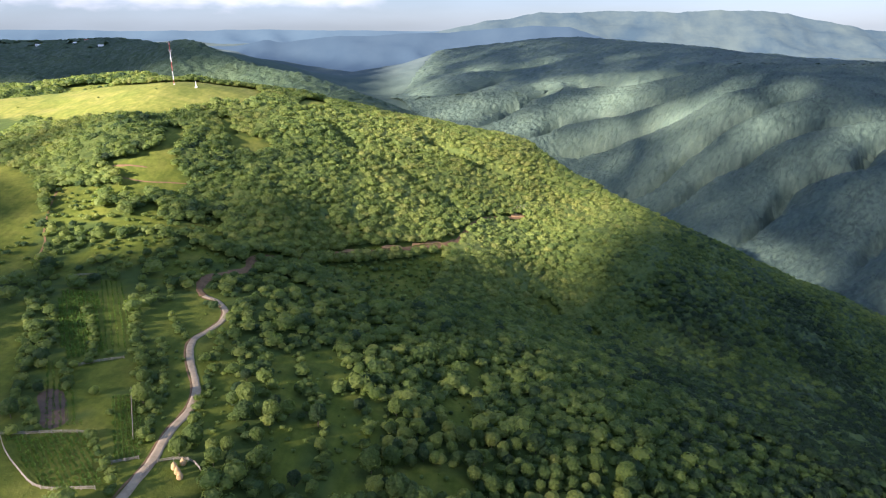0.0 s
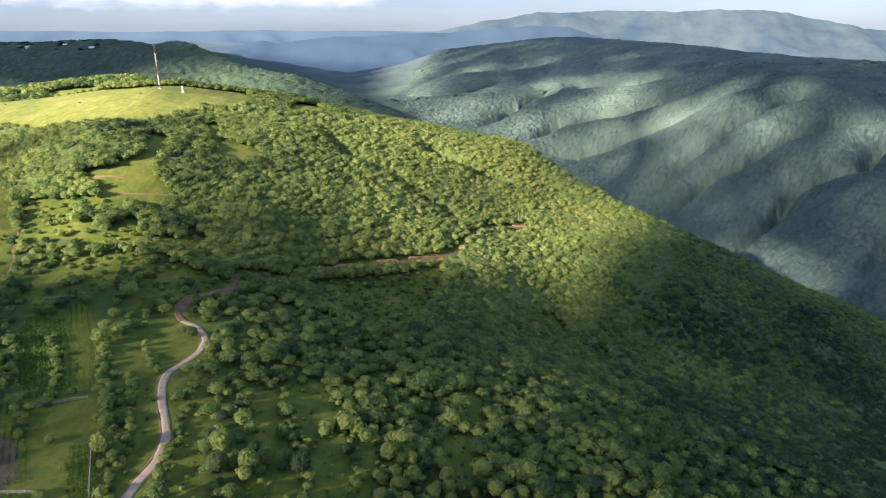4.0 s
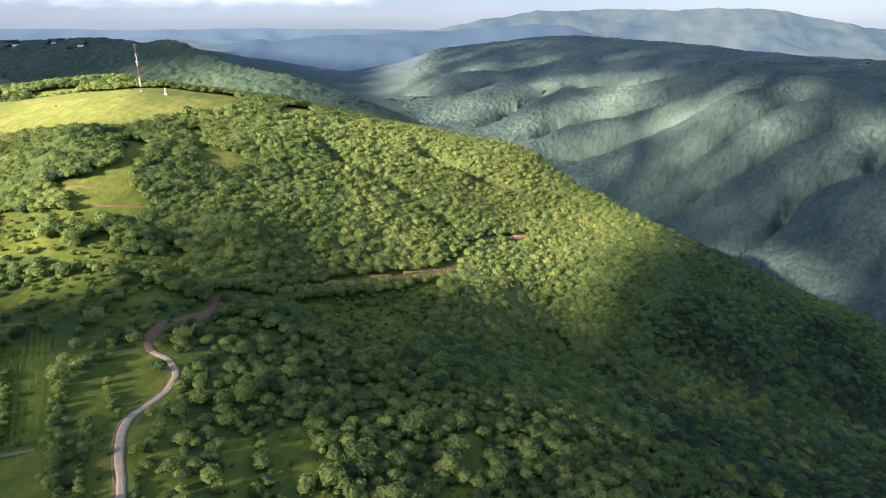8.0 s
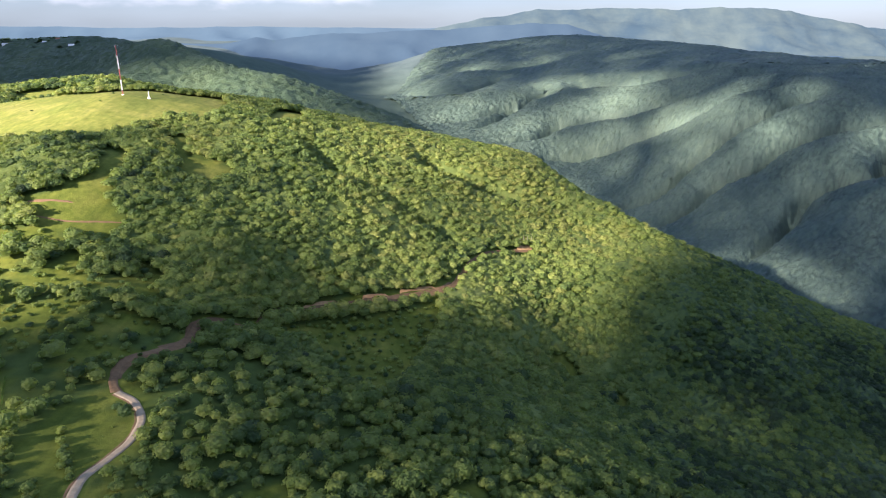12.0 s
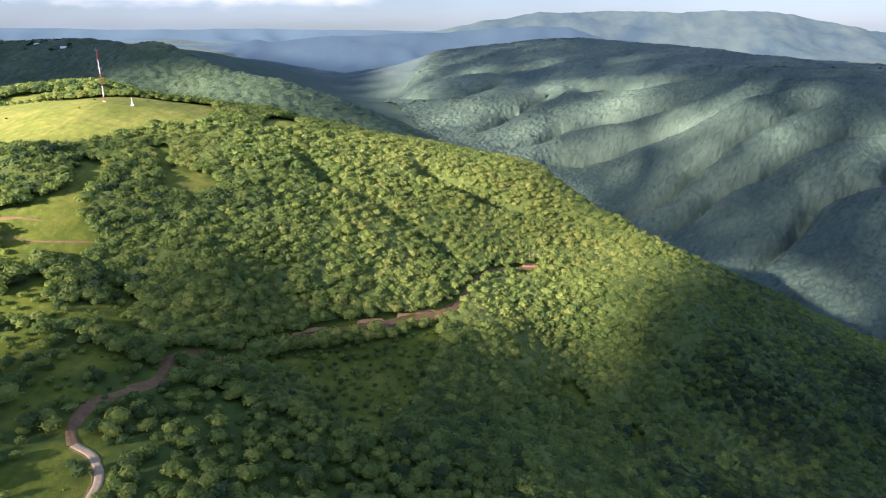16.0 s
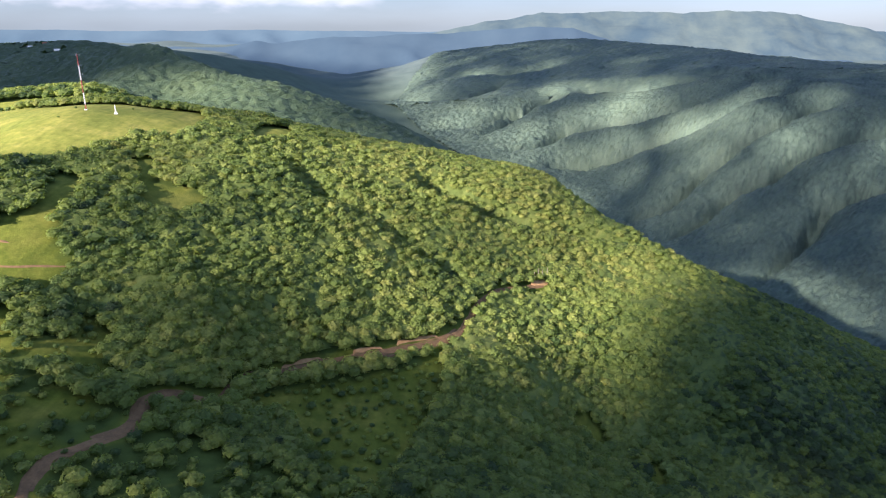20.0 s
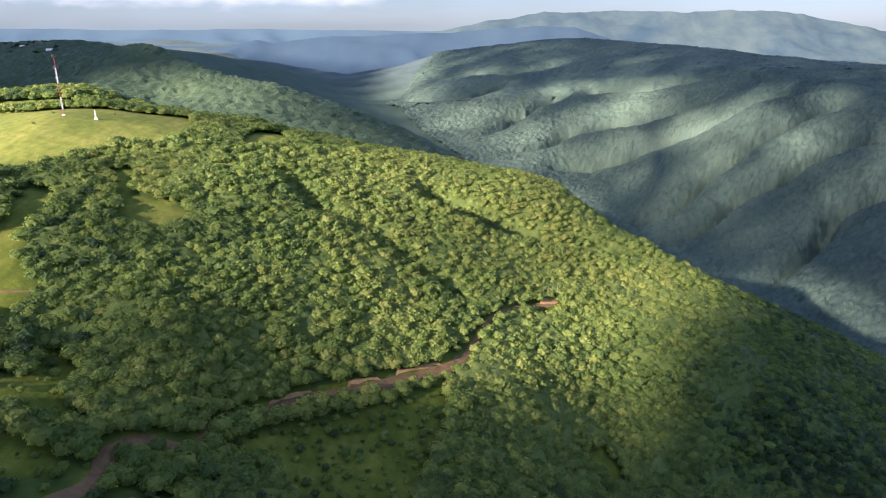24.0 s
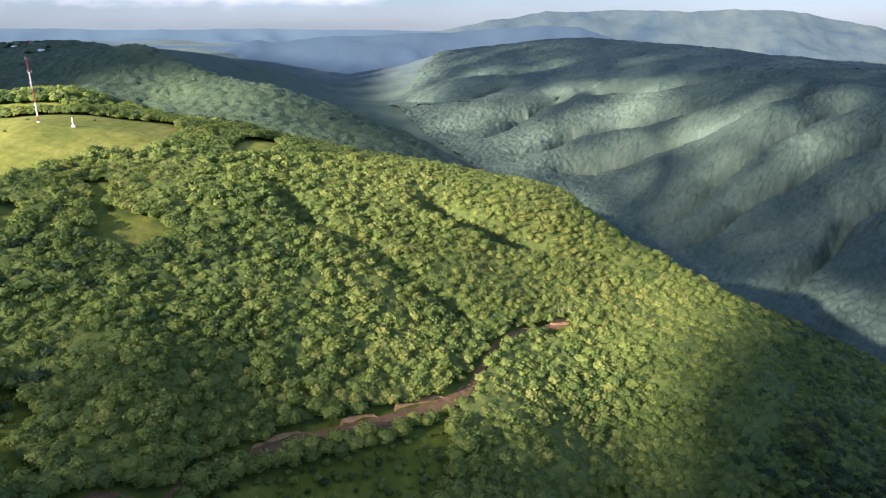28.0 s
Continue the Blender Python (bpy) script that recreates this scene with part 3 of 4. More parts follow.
def canopy(name, x0, x1, y0, y1, step, tall, keep, material, label, rough=0.36, shade_tint=0.3, shade_from=(300, 560)):
    """A closed roof of crowns over far slopes: uneven tops at every step."""
    a, b = np.meshgrid(np.arange(x0, x1, step), np.arange(y0, y1, step))
    a[1::2] += step / 2
    a, b = a + rng.uniform(-0.35, 0.35, a.shape) * step, b + rng.uniform(-0.35, 0.35, b.shape) * step
    ok = keep(a, b) > 0
    use = np.zeros(ok.shape, bool)
    use[:-1, :-1] = ok[:-1, :-1] & ok[1:, :-1] & ok[:-1, 1:] & ok[1:, 1:]
    need = use.copy()
    need[1:] |= use[:-1]
    need[:, 1:] |= need[:, :-1] & (use[:, :-1] | np.roll(use, 1, 0)[:, :-1])
    num = np.cumsum(need.ravel()).reshape(need.shape) - 1
    p, q = a[need], b[need]
    c = height(p, q) + tall * (0.55 + rough * rng.uniform(-1, 1, len(p)) + 0.2 * hill_noise(p, q, 14, 51))
    r, s = np.nonzero(use)
    f = np.stack([num[r, s], num[r, s + 1], num[r + 1, s + 1], num[r + 1, s]], 1)
    f = np.concatenate([f[:, [0, 1, 2]], f[:, [0, 2, 3]]])
    me = mesh_from(name, np.stack([p, q, c], 1), f)
    # the last term darkens leaves towards +x in place of shade
    floats(me, "tint", np.clip(0.65 + 0.2 * hill_noise(p, q, 45, 52) + 0.25 * rng.uniform(-1, 1, len(p)) - shade_tint * ramp(p - 0.3 * (q - 1000), *shade_from), 0, 1))
    me.materials.append(material)
    return tagged(new(name, me), label, "forest", kind="stuff")


# undergrowth gets painted shade towards +x, like the trees above it
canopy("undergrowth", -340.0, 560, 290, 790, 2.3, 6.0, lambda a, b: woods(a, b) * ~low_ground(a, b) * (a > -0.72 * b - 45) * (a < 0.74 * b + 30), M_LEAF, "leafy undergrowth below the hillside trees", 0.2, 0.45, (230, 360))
canopy("distant_forest", -400.0, 2000, 760, 2360, 4.8, 8.0, lambda a, b: (a / b < 0.76) * (a > 560 - 0.5 * (b - 760)), M_HAZY_LEAF, "closed forest on the mountain across the valley", 0.48)
canopy("remote_forest", -500.0, 2400, 2350, 3700, 9.0, 10, lambda a, b: (a / b < 0.74) * (a > -260 + 0.1 * (b - 2350)), M_HAZY_LEAF, "forest along the crest of the far mountain")


def knoll(a, b):
    """The wooded knoll behind the meadow."""
    return (a > -760) & (a < -260) & (b > 780) & (b < 1030)


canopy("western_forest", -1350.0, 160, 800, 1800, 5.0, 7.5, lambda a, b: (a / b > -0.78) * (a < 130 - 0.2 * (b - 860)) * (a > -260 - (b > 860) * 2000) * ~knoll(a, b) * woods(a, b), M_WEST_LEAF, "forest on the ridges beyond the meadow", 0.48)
x, y = scatter(rng, -760.0, -260, 780, 1030, 8.0, lambda a, b: woods(a, b) * (0.75 + 0.25 * (hill_noise(a, b, 40, 12) > -0.2)))
plant("ridge_forest", KINDS, grove(x, y, 0.8, 1.6), M_LEAF, "leafy trees on the knoll behind the hilltop meadow")
x, y = scatter(rng, -760.0, -150, 630, 780, 8.0, lambda a, b: woods(a, b) * 0.55)
plant("hedge", KINDS, grove(x, y, 0.25, 0.55), M_LEAF, "bushes along the far edge of the meadow", "bushes")


# ---- distance ----
def skyline_range(name, label, depth, points, base, rough, material, seed):
    """A far range of hills at one depth. points: (x, z) of its crest."""
    xs = np.linspace(points[0][0], points[-1][0], 260)
    cz = np.interp(xs, [p[0] for p in points], [p[1] for p in points]) + rough * hill_noise(xs, 0 * xs, 130, seed) + rough * 0.5 * hill_noise(xs, 0 * xs, 45, seed + 1)
    rows = np.linspace(0, 1, 22)
    X, R = np.meshgrid(xs, rows)
    Y = depth - 700 * (1 - R) + 60 * hill_noise(X, R * 300, 300, seed)
    fold = (np.abs(hill_noise(X + 420 * R, 900 * R, 330, seed + 2)) * 60 + np.abs(hill_noise(X - 200 * R, 900 * R, 140, seed + 3)) * 22) * np.sin(R * np.pi) ** 0.7
    Z = base + (cz[None] - base) * R ** 0.8 - fold
    k = np.arange(X.size).reshape(X.shape)
    q = np.stack([k[:-1, :-1], k[:-1, 1:], k[1:, 1:], k[1:, :-1]], -1).reshape(-1, 4)
    me = mesh_from(name, np.stack([X, Y, Z], -1).reshape(-1, 3), q)
    me.materials.append(material)
    return tagged(new(name, me), label, "hills", kind="structure")


# distance haze and far lit and shaded patches, put into colour and glow
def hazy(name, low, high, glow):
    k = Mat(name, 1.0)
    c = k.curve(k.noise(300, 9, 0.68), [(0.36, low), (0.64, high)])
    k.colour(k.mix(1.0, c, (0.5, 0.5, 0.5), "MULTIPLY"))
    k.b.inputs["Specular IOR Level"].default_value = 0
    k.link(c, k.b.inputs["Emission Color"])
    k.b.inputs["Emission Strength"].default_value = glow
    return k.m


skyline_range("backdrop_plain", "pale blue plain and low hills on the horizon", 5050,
              [(-5200, 150), (-3600, 168), (-2400, 150), (-1600, 160), (-700, 150), (200, 145), (5400, 150)], -150, 4, hazy("hazy_plain", (0.054, 0.084, 0.102), (0.062, 0.092, 0.108), 0.45), 41)
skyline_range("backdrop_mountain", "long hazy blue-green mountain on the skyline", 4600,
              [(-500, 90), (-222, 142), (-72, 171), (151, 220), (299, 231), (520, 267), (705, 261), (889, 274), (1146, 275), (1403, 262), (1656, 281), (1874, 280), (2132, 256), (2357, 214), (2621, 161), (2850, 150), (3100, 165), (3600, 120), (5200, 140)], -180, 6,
              hazy("hazy_mountain", (0.038, 0.06, 0.07), (0.072, 0.094, 0.084), 0.5), 44)
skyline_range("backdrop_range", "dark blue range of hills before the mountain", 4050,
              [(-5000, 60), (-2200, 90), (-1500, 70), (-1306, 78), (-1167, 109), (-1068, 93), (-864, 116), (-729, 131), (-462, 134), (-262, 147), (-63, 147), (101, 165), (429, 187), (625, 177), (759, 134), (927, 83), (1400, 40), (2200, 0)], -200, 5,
              hazy("hazy_range", (0.038, 0.06, 0.076), (0.045, 0.068, 0.082), 0.5), 47)


# ---- roads ----
def smooth_line(line, step):
    """A rounded line through the given turns, in even steps."""
    p = np.array(line, float)
    q = np.concatenate([[2 * p[0] - p[1]], p, [2 * p[-1] - p[-2]]])
    out = []
    for k in range(len(p) - 1):
        a, b, c, d = q[k:k + 4]
        for t in np.linspace(0, 1, max(2, int(np.hypot(*(c - b)) / step)), endpoint=False):
            out.append(0.5 * (2 * b + (c - a) * t + (2 * a - 5 * b + 4 * c - d) * t * t + (3 * b - a - 3 * c + d) * t ** 3))
    return np.array(out + [p[-1]])


def ribbon(name, line, offsets, lifts, material, label, category, parent=None, uneven=0.25, seed=5, taper=False):
    """A strip that follows the ground; offsets across it, lifts above the ground."""
    p = smooth_line(line, 1.6)
    d = np.gradient(p, axis=0)
    d /= np.linalg.norm(d, axis=1)[:, None]
    side = np.stack([d[:, 1], -d[:, 0]], 1)
    rows = []
    full = np.clip(3.2 * np.sin(np.linspace(0.02, math.pi - 0.02, len(p))), 0, 1) ** 0.6 if taper else 1.0
    for o, l in zip(offsets, lifts):
        w = o * full + np.sign(o) * uneven * hill_noise(p[:, 0] * 1.0, p[:, 1] + o * 3, 4.5, seed)
        q = p + side * w[:, None]
        rows.append(np.stack([q[:, 0], q[:, 1], height(q[:, 0], q[:, 1]) + l * full], 1))
    v = np.stack(rows, 1)
    n, m = v.shape[:2]
    k = np.arange(n * m).reshape(n, m)
    f = np.stack([k[:-1, :-1], k[:-1, 1:], k[1:, 1:], k[1:, :-1]], -1).reshape(-1, 4)[:, ::-1]
    me = mesh_from(name, v.reshape(-1, 3), f)
    me.materials.append(material)
    ob = new(name, me)
    if parent:
        ob.parent = parent
    return tagged(ob, label, category, kind="" if parent else "structure")


ribbon("road", ROAD_LINE, [-1.6, -1.35, -0.5, 0.5, 1.35, 1.6], [-0.3, 0.22, 0.2, 0.2, 0.22, -0.3], M_GRAVEL, "pale gravel lane winding between the fields", "road")
dirt = ribbon("dirt_road", DIRT_LINE, [-2.0, -1.6, -0.6, 0.6, 1.6, 2.0], [-0.3, 0.25, 0.16, 0.16, 0.25, -0.3], M_SOIL, "rutted red-brown dirt road along the slope", "road", uneven=0.55)
ribbon("dirt_verge", DIRT_LINE[1:15], [1.5, 2.4, 3.5], [0.12, 0.2, -0.2], M_SOIL, "churned brown earth along the dirt road", "verge", uneven=0.9, seed=3)
ribbon("dirt_verge", DIRT_LINE[3:15], [-3.3, -2.4, -1.5], [-0.2, 0.2, 0.12], M_SOIL, "churned brown earth above the dirt road", "verge", uneven=0.9, seed=6)
ribbon("road_verge", ROAD_LINE, [-2.6, -1.9, -1.45], [-0.2, 0.16, 0.1], M_SOIL, "worn brown earth beside the lane", "verge", seed=9)
for stretch, seed in (([(-87, 422.5), (-80, 429), (-70, 438.5)], 8), ([(-57, 446), (-48, 451.5), (-42, 455)], 12), ([(-36, 462), (-25, 470), (-14, 478.5)], 15)):
    ribbon("cut_bank", stretch, [-3.6, -3.2, -2.5, -1.7], [0.1, 0.7, 0.5, 0.2], M_BARE, "bare orange earth bank cut above the road", "bank", uneven=1.0, seed=seed, taper=True)
ribbon("track", [(-228, 424), (-211, 426), (-189, 437)], [-0.55, 0, 0.55], [0.1, 0.16, 0.1], M_SOIL, "narrow earth track across the slope", "track")
ribbon("track", [(-263, 419), (-260, 400), (-246, 364), (-238, 350), (-232, 330)], [-0.55, 0, 0.55], [0.1, 0.16, 0.1], M_SOIL, "narrow earth track along the hedge", "track")
ribbon("bare_patch", [(-240, 434), (-228, 438), (-216, 440)], [-1.1, -0.5, 0.4, 1.0], [0.02, 0.14, 0.14, 0.02], M_SOIL, "patch of bare brown soil in the grass", "soil", uneven=0.7, taper=True)
ribbon("landslip", [(45, 566), (49, 570), (52, 571), (57, 574)], [-2.2, -1.1, 0.4, 1.3], [1.2, 1.3, 0.5, 0.02], M_BARE, "pale orange scar of slipped earth", "soil", uneven=0.5, taper=True)


# ---- crops ----
def tuft(rng):
    q = []
    for _ in range(5):
        a, l = rng.uniform(0, 6.28), rng.uniform(0.35, 0.6)
        u = np.array([math.cos(a), math.sin(a), 0])
        w = np.array([-u[1], u[0], 0]) * 0.16
        q.append([u * 0.02 - w * 0.4, u * l * 0.6 + w + [0, 0, l], u * l + [0, 0, l * 0.75], u * l * 0.6 - w + [0, 0, l * 0.95]])
    v = np.array(q).reshape(-1, 3)
    k = np.arange(5) * 4
    return v, np.concatenate([np.stack([k, k + 1, k + 2], 1), np.stack([k, k + 2, k + 3], 1)])


TUFTS = [tuft(rng) for _ in range(4)]


def crop_rows(ring, along, gap, step, lo, hi, label):
    ring = np.array(ring, float)
    mid = ring.mean(0)
    u = np.array(along) / np.hypot(*along)
    w = np.array([-u[1], u[0]])
    a, b = np.meshgrid(np.arange(-60, 60, step), np.arange(-40, 40, gap))
    p = mid + a.ravel()[:, None] * u + b.ravel()[:, None] * w + rng.uniform(-0.12, 0.12, (a.size, 2))
    p = mid + (p - mid)
    k = inside(p[:, 0], p[:, 1], [tuple(mid + (q - mid) * 0.93) for q in ring]) & (rng.random(len(p)) < 0.93)
    x, y = p[k].T
    s = grove(x, y, lo, hi)
    s[:, 2] += 0.25
    plant("crop", TUFTS, s, M_CROP, label, "crops")


crop_rows(FIELDS[0], (-40, 65), 1.7, 0.8, 1.0, 1.9, "rows of tall leafy green crops")
crop_rows(FIELDS[1], (-25, 42), 1.9, 1.1, 0.7, 1.2, "thin rows of young crops on dark soil")
crop_rows(FIELDS[4], (-18, 34), 1.5, 0.8, 0.8, 1.3, "rows of green crops in a narrow plot")
crop_rows(FIELDS[5], (-20, 22), 1.6, 0.8, 0.8, 1.4, "rows of green crops in a fenced plot")
crop_rows(FIELDS[7], (-38, 68), 2.2, 1.1, 0.6, 1.1, "sparse rows of crops in a strip field")
ribbon("tilled_strip", [(-145, 200), (-136, 187), (-130, 177)], [-4, -2, 2, 4], [0.0, 0.14, 0.14, 0.0], M_TILLED, "freshly tilled dark brown soil", "soil", uneven=0.3, taper=True)


# ---- single things ----
def part(name, bm, material, parent, label="", smooth=False):
    """Links a bmesh as one mesh object under its thing."""
    me = bpy.data.meshes.new(name)
    for f in bm.faces:
        f.smooth = smooth
    bm.to_mesh(me)
    bm.free()
    me.materials.append(material)
    ob = new(name, me)
    ob.parent = parent
    if label:
        ob["label"] = label
    return ob


def thing(name, x, y, label, category, group="", turn=0.0, sink=0.15):
    ob = new(name)
    ob.matrix_basis = pose(x, y, float(height(x, y)) - sink, 0, 0, turn)
    return tagged(ob, label, category, group)


def tube(bm, a, b, ra, rb=None, sides=6):
    """A tapered round bar between two points."""
    a, b = Vector(a), Vector(b)
    rb = ra if rb is None else rb
    q = (b - a).to_track_quat("Z", "Y")
    rings = []
    for c, r in ((a, ra), (b, rb)):
        rings.append([bm.verts.new(c + q @ Vector((r * math.cos(k * math.tau / sides), r * math.sin(k * math.tau / sides), 0))) for k in range(sides)])
    for k in range(sides):
        bm.faces.new((rings[0][k], rings[0][(k + 1) % sides], rings[1][(k + 1) % sides], rings[1][k]))
    bm.faces.new(rings[0][::-1])
    bm.faces.new(rings[1])


def block(bm, lo, hi, bevel=0.0):
    lo, hi = Vector(lo), Vector(hi)
    r = bmesh.ops.create_cube(bm, size=1, matrix=Matrix.LocRotScale((lo + hi) / 2, None, hi - lo))
    if bevel:
        es = list({e for v in r["verts"] for e in v.link_edges})
        bmesh.ops.bevel(bm, geom=es, offset=bevel, segments=1, affect="EDGES")


def lattice(z0, z1, r0, r1):
    """Three legs with zigzag bracing."""
    bm = bmesh.new()
    n = max(2, int((z1 - z0) / 1.4))

    def at(k, z):
        r = r0 + (r1 - r0) * (z - z0) / (z1 - z0)
        return (r * math.cos(k * math.tau / 3), r * math.sin(k * math.tau / 3), z)

    for k in range(3):
        tube(bm, at(k, z0), at(k, z1), 0.1, 0.1, 5)
        for j in range(n):
            a, b = z0 + (z1 - z0) * j / n, z0 + (z1 - z0) * (j + 1) / n
            tube(bm, at(k, a), at((k + 1) % 3, b), 0.06, 0.06, 4)
            tube(bm, at(k, b), at((k + 1) % 3, b), 0.05, 0.05, 4)
    return bm


mast = thing("radio_mast", -258, 597, "tall red and white lattice radio mast on the hilltop", "mast")
for name, z0, z1, r0, r1, m in (("red_section", 0.6, 3.6, 0.36, 0.35, M_RED), ("white_section", 3.6, 11.4, 0.35, 0.33, M_WHITE), ("red_section", 11.4, 19.6, 0.33, 0.31, M_RED),
                               ("white_section", 19.6, 29.0, 0.31, 0.29, M_WHITE), ("red_section", 29.0, 36.4, 0.29, 0.25, M_RED)):
    part(name, lattice(z0, z1, r0, r1), m, mast)
bm = bmesh.new()
block(bm, (-0.8, -0.8, -0.6), (0.8, 0.8, 0.6), 0.08)
part("footing", bm, M_WALL, mast, "square concrete footing")
for z in (29.0, 35.9, 23.0):
    bm = bmesh.new()
    for k in range(3):
        a = k * math.tau / 3 + 0.5
        tube(bm, (0.3 * math.cos(a), 0.3 * math.sin(a), z), (1.5 * math.cos(a), 1.5 * math.sin(a), z), 0.07)
        tube(bm, (1.5 * math.cos(a), 1.5 * math.sin(a), z - 0.7), (1.5 * math.cos(a), 1.5 * math.sin(a), z + 0.9), 0.09)
    part("antenna_arm", bm, M_STEEL, mast, "grey steel antenna arms")
bm = bmesh.new()
tube(bm, (0, 0, 36.3), (0, 0, 38.0), 0.07, 0.03)
part("whip_antenna", bm, M_STEEL, mast)

monument = thing("monument", -240, 601, "small white obelisk on a stepped base in the meadow", "monument", turn=20)
bm = bmesh.new()
block(bm, (-1.15, -1.15, -0.4), (1.15, 1.15, 0.6), 0.08)
block(bm, (-0.7, -0.7, 0.6), (0.7, 0.7, 1.4), 0.06)
part("plinth", bm, M_WALL, monument)
bm = bmesh.new()
tube(bm, (0, 0, 1.4), (0, 0, 5.4), 0.42, 0.27, 4)
tube(bm, (0, 0, 5.4), (0, 0, 5.9), 0.27, 0.03, 4)
part("obelisk", bm, M_WHITE, monument)


def haystack():
    ob = new("haystack")
    bm = bmesh.new()
    prof = [(0.78, 0.0), (0.98, 0.35), (1.0, 0.9), (0.86, 1.5), (0.55, 2.1), (0.2, 2.5), (0.06, 2.62)]
    rings = []
    for r, z in prof:
        rings.append([bm.verts.new((r * math.cos(a) * (1 + 0.07 * noise.noise((a * 2, z * 2, 3))), r * math.sin(a) * (1 + 0.07 * noise.noise((a * 2, z * 2, 9))), z))
                      for a in (k * math.tau / 14 for k in range(14))])
    for a, b in zip(rings, rings[1:]):
        for k in range(14):
            bm.faces.new((a[k], a[(k + 1) % 14], b[(k + 1) % 14], b[k]))
    bm.faces.new(rings[-1])
    part("hay", bm, M_HAY, ob, smooth=True)
    bm = bmesh.new()
    tube(bm, (0, 0, 2.4), (0.05, 0, 3.1), 0.05, 0.03)
    part("pole", bm, M_FENCE, ob, "wooden centre pole")
    return tagged(ob, "small golden haystack standing in a mown field", "haystack", "haystacks in the mown field")


first = haystack()
for k, (x, y) in enumerate([(-86.2, 164.6), (-84.6, 167.2), (-84.4, 162.6), (-82.9, 160.6)]):
    m = pose(x, y, float(height(x, y)) - 0.05, 0, 0, k * 70)
    if k:
        copy_thing(first, m)
    else:
        first.matrix_basis = m


def fence(line, label):
    """A low fence: a post every few metres and three rails in each bay."""
    p = smooth_line(line, 3.0)
    c = p.mean(0)
    ob = thing("fence", float(c[0]), float(c[1]), label, "fence", "field fences", sink=0)
    base = np.array([c[0], c[1], float(height(c[0], c[1]))])
    g = np.stack([p[:, 0], p[:, 1], height(p[:, 0], p[:, 1])], 1) - base
    bm = bmesh.new()
    tube(bm, (0, 0, -0.4), (0, 0, 1.35), 0.13, 0.11, 6)
    first_post = part("post", bm, M_FENCE, ob)
    first_post.location = Vector(g[0])
    for q in g[1:]:
        o = new("post", first_post.data)
        o.parent, o.location = ob, Vector(q)
    for a, b in zip(g, g[1:]):
        for h in (0.4, 0.75, 1.1):
            bm = bmesh.new()
            va, vb = Vector(a) + Vector((0, 0, h)), Vector(b) + Vector((0, 0, h + 0.05 * math.sin(a[0] * 3 + h * 9)))
            tube(bm, va, vb, 0.1, 0.09, 4)
            part("rail", bm, M_FENCE, ob)


fence([(-118, 176), (-126, 175), (-143, 171)], "pale weathered wooden fence along a crop plot")
fence([(-143, 171), (-136, 163), (-127, 155), (-116, 148), (-102, 150)], "pale weathered wooden fence below a crop plot")
fence([(-93, 158), (-92, 166.5), (-84, 169.5), (-79, 166)], "pale wooden fence round the mown hayfield")
fence([(-104, 162.5), (-98, 167)], "short pale wooden fence at a plot's end")
fence([(-144, 217), (-139, 222), (-132, 227)], "low pale wooden fence at a field's lower edge")
fence([(-199, 311), (-189, 313)], "short pale wooden fence above a strip field")
fence([(-118, 204), (-110, 188), (-104, 176)], "weathered wooden fence between two plots")


def log_pile(x, y, turn, n, label):
    ob = thing("log_pile", x, y, label, "logs", "felled logs by the dirt road", turn, 0.0)
    for k in range(n):
        bm = bmesh.new()
        tube(bm, (-2.2 - 0.2 * (k % 2), 0.42 * k - 0.4, 0.38), (2.1 + 0.3 * (k % 3), 0.42 * k - 0.3, 0.38 + 0.1 * (k % 2)), 0.2, 0.15, 8)
        part("log", bm, M_FENCE, ob)


log_pile(-50, 446, 60, 3, "pale felled logs beside the dirt road")
log_pile(-37, 452, 15, 4, "small stack of pale logs beside the dirt road")


def dead_tree(x, y, tall):
    ob = thing("dead_tree", x, y, "bare pale trunk of a dead tree above the landslip", "tree", "dead trees above the landslip", sink=0.4)
    bm = bmesh.new()
    tube(bm, (0, 0, 0), (0.2, 0.1, tall), 0.22, 0.1, 7)
    part("trunk", bm, M_FENCE, ob)
    for k in range(3):
        bm = bmesh.new()
        z, a = tall * (0.5 + 0.15 * k), k * 2.2
        tube(bm, (0.1, 0.05, z), (0.9 * math.cos(a), 0.9 * math.sin(a), z + 0.8), 0.07, 0.03, 5)
        part("branch", bm, M_FENCE, ob)


for x, y, tall in ((50, 574, 9.0), (53, 576, 8.0), (56.5, 577, 9.5), (47, 572, 7.0)):
    dead_tree(x, y, tall)


def house(x, y, turn, wide, deep, tall, label, roof):
    ob = thing("house", x, y, label, "house", "farmhouses on the far ridge", turn, 0.4)
    w, d = wide / 2, deep / 2
    bm = bmesh.new()
    block(bm, (-w, -d, 0), (w, d, tall))
    part("wall", bm, M_WALL, ob)
    bm = bmesh.new()
    e = 0.5
    pts = [(-w - e, -d - e, tall - 0.15), (w + e, -d - e, tall - 0.15), (w + e, d + e, tall - 0.15), (-w - e, d + e, tall - 0.15), (-w - e, 0, tall + deep * 0.38), (w + e, 0, tall + deep * 0.38)]
    v = [bm.verts.new(q) for q in pts]
    for f in ((0, 1, 5, 4), (2, 3, 4, 5), (0, 4, 3), (1, 2, 5), (3, 2, 1, 0)):
        bm.faces.new([v[k] for k in f])
    part("roof", bm, roof, ob)
    for k in range(3):
        bm = bmesh.new()
        cx = -w + wide * (k + 0.5) / 3
        block(bm, (cx - 0.5, -d - 0.06, 1.0), (cx + 0.5, -d + 0.05, 2.2))
        part("window", bm, M_PANE, ob)


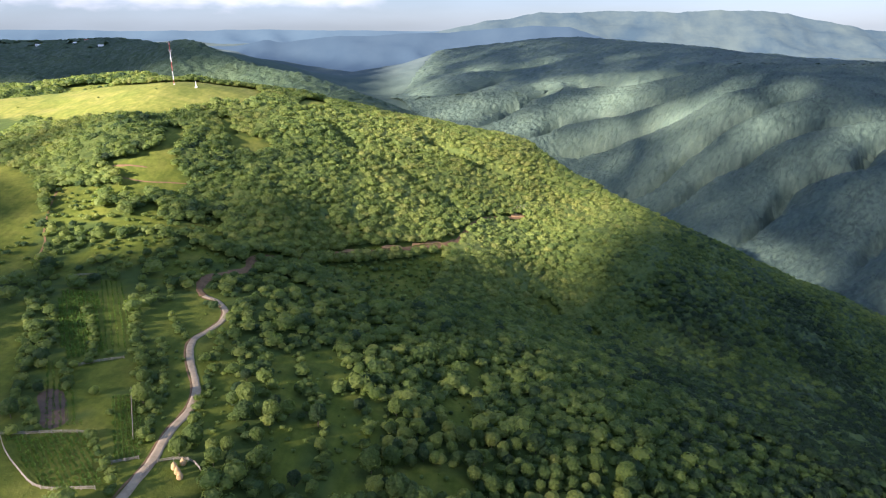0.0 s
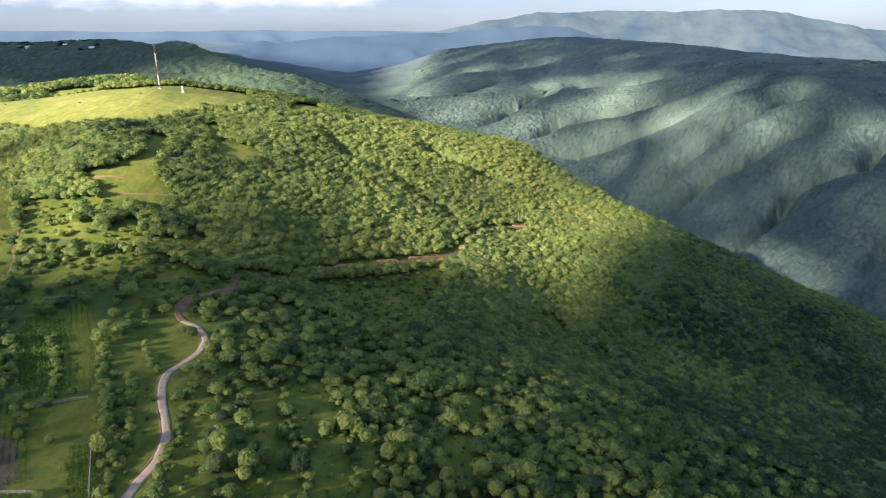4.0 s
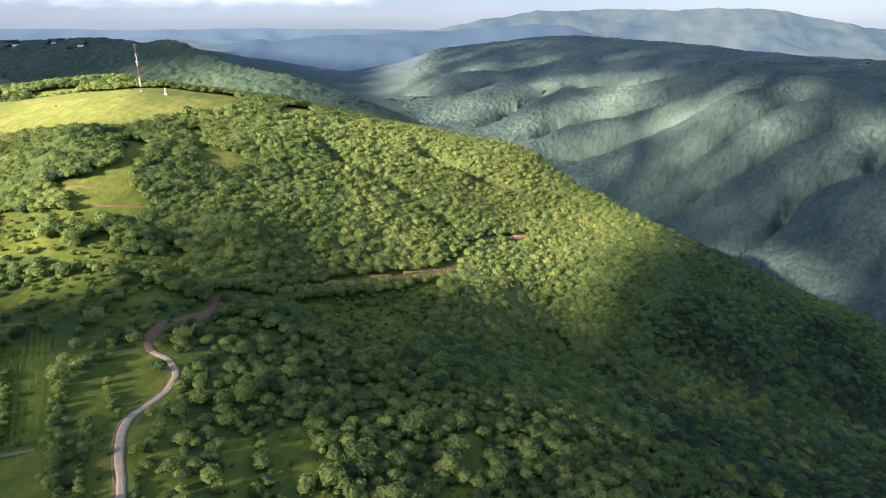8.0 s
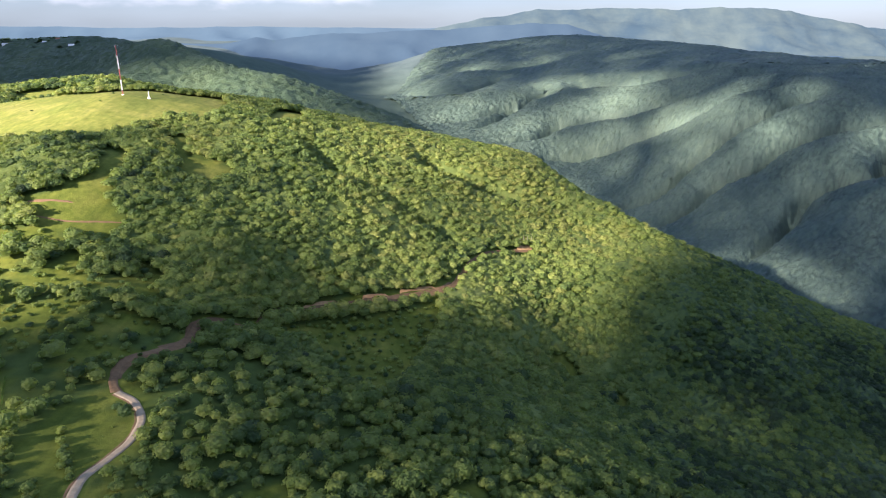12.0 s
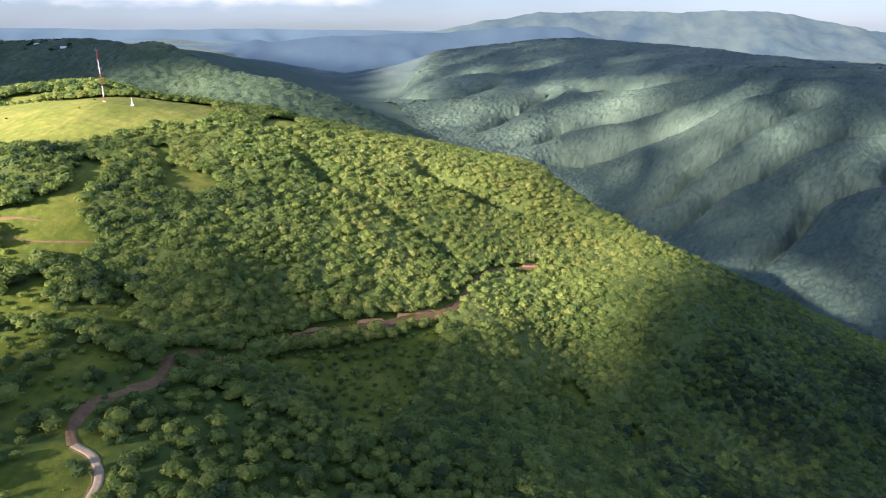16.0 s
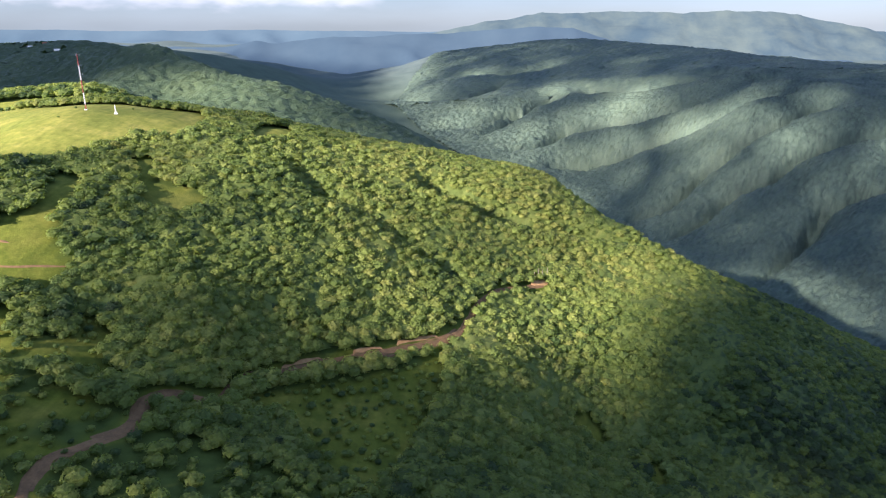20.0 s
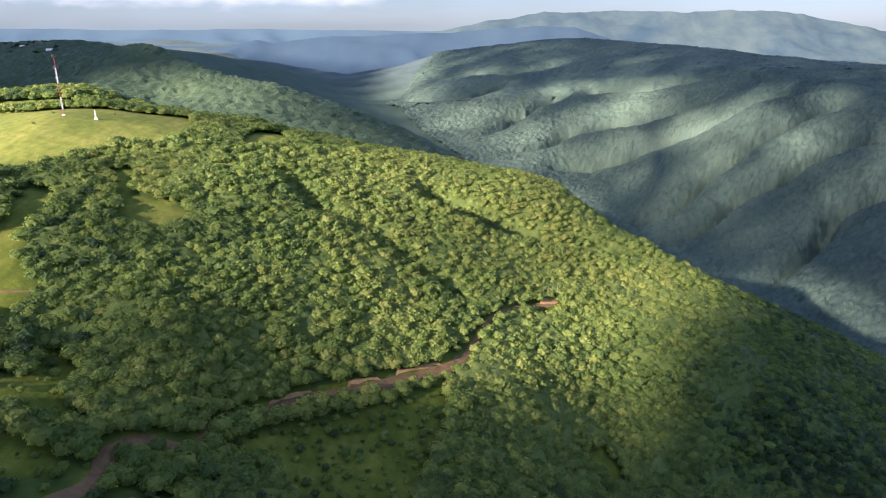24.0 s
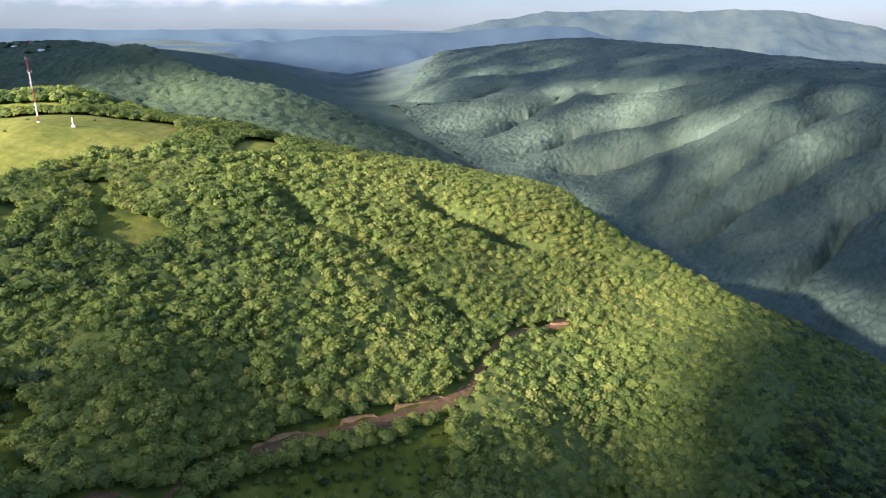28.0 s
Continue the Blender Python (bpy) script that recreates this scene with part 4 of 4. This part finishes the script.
for (x, y), turn, wide, label, roof in zip(HOUSES, (15, -10, 30, 5), (13, 8, 8, 10), (
        "long white farm building with a pale roof on the ridge", "white farmhouse on the far ridge", "farmhouse with a red tiled roof on the ridge", "white barn below the ridge"),
        (M_WALL, M_WALL, M_TILE, M_WALL)):
    house(x, y, turn, wide, 6, 3.2, label, roof)


def tree_trunk(tall, seed):
    r = random.Random(seed)
    bm = bmesh.new()
    tube(bm, (0, 0, -0.6), (0.1, 0.05, tall * 0.45), 0.2, 0.13, 7)
    tube(bm, (0.1, 0.05, tall * 0.45), (0.15, -0.1, tall * 0.8), 0.13, 0.05, 6)
    for k in range(5):
        a, z = k * 1.4 + r.random(), tall * (0.3 + 0.1 * k)
        tube(bm, (0.08, 0.04, z), (1.4 * math.cos(a), 1.4 * math.sin(a), z + 1.3), 0.09, 0.03, 5)
    return bm


def single_trees():
    """The nearest trees, each with its trunk and crown."""
    kinds = []
    r = np.random.default_rng(5)
    for k in range(6):
        tall, wide = r.uniform(7.5, 10.5), r.uniform(6.0, 8.2)
        ob = new("tree")
        part("trunk", tree_trunk(tall, k), M_BARK, ob)
        body, tri, q = crown_arrays(r, wide, tall * 0.84, 420, 1.0, 2)
        n = len(body)
        j = np.arange(len(q)) * 3 + n
        v = np.concatenate([body, q.reshape(-1, 3)]) + np.array([0, 0, tall * 0.16])
        me = mesh_from("crown", v, np.concatenate([tri, np.stack([j, j + 1, j + 2], 1)]), False)
        me.materials.append(M_LEAF_OWN)
        crown = new("crown", me)
        crown.parent = ob
        kinds.append(tagged(ob, "leafy green broad-leaved tree between the fields", "tree", "trees between the fields"))
    for k, (x, y, z, size, turn, tint) in enumerate(SINGLE):
        m = pose(x, y, z, 0, 0, math.degrees(turn)) @ Matrix.Diagonal((size, size, size, 1))
        if k < 6:
            kinds[k].matrix_basis = m
        else:
            src = kinds[k % 6]
            keep = tuple(src.scale)
            src.scale = (size, size, size)
            copy_thing(src, pose(x, y, z, 0, 0, math.degrees(turn)))
            src.scale = keep


single_trees()


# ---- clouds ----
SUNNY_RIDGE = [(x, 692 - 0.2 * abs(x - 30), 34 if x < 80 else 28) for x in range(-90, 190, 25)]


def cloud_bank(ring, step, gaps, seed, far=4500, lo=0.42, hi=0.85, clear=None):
    """Cumulus puffs added out of view for their shade, up along the sunlight from the ground that lies in it. gaps: x,
    y, reach of the sunny spots.
    """
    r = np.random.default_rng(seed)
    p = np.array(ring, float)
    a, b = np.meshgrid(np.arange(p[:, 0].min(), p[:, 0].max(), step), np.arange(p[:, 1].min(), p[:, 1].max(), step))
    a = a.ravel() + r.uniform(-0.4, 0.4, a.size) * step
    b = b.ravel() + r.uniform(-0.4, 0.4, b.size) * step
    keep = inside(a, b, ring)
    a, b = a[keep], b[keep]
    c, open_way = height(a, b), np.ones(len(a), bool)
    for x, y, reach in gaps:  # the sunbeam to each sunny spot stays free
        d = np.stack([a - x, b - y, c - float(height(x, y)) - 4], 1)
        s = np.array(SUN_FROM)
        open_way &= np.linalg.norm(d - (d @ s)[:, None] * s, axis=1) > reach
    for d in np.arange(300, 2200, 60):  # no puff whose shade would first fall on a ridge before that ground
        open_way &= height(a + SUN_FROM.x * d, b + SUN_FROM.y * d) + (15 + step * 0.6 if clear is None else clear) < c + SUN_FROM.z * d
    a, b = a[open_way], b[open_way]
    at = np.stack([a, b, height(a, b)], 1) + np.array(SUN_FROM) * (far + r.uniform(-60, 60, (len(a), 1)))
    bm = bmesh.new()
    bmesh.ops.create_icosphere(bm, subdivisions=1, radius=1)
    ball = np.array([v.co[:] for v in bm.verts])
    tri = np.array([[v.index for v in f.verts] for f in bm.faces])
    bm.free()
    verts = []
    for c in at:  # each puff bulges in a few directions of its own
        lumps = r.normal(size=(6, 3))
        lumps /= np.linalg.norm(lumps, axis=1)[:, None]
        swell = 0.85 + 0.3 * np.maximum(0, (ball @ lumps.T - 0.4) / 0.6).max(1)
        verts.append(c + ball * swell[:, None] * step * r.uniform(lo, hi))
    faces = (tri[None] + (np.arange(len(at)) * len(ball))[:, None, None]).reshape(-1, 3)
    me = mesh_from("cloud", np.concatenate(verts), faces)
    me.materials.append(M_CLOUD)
    return tagged(new("cloud", me), "white cumulus cloud out of view, added to shade the hills", "cloud", kind="structure")


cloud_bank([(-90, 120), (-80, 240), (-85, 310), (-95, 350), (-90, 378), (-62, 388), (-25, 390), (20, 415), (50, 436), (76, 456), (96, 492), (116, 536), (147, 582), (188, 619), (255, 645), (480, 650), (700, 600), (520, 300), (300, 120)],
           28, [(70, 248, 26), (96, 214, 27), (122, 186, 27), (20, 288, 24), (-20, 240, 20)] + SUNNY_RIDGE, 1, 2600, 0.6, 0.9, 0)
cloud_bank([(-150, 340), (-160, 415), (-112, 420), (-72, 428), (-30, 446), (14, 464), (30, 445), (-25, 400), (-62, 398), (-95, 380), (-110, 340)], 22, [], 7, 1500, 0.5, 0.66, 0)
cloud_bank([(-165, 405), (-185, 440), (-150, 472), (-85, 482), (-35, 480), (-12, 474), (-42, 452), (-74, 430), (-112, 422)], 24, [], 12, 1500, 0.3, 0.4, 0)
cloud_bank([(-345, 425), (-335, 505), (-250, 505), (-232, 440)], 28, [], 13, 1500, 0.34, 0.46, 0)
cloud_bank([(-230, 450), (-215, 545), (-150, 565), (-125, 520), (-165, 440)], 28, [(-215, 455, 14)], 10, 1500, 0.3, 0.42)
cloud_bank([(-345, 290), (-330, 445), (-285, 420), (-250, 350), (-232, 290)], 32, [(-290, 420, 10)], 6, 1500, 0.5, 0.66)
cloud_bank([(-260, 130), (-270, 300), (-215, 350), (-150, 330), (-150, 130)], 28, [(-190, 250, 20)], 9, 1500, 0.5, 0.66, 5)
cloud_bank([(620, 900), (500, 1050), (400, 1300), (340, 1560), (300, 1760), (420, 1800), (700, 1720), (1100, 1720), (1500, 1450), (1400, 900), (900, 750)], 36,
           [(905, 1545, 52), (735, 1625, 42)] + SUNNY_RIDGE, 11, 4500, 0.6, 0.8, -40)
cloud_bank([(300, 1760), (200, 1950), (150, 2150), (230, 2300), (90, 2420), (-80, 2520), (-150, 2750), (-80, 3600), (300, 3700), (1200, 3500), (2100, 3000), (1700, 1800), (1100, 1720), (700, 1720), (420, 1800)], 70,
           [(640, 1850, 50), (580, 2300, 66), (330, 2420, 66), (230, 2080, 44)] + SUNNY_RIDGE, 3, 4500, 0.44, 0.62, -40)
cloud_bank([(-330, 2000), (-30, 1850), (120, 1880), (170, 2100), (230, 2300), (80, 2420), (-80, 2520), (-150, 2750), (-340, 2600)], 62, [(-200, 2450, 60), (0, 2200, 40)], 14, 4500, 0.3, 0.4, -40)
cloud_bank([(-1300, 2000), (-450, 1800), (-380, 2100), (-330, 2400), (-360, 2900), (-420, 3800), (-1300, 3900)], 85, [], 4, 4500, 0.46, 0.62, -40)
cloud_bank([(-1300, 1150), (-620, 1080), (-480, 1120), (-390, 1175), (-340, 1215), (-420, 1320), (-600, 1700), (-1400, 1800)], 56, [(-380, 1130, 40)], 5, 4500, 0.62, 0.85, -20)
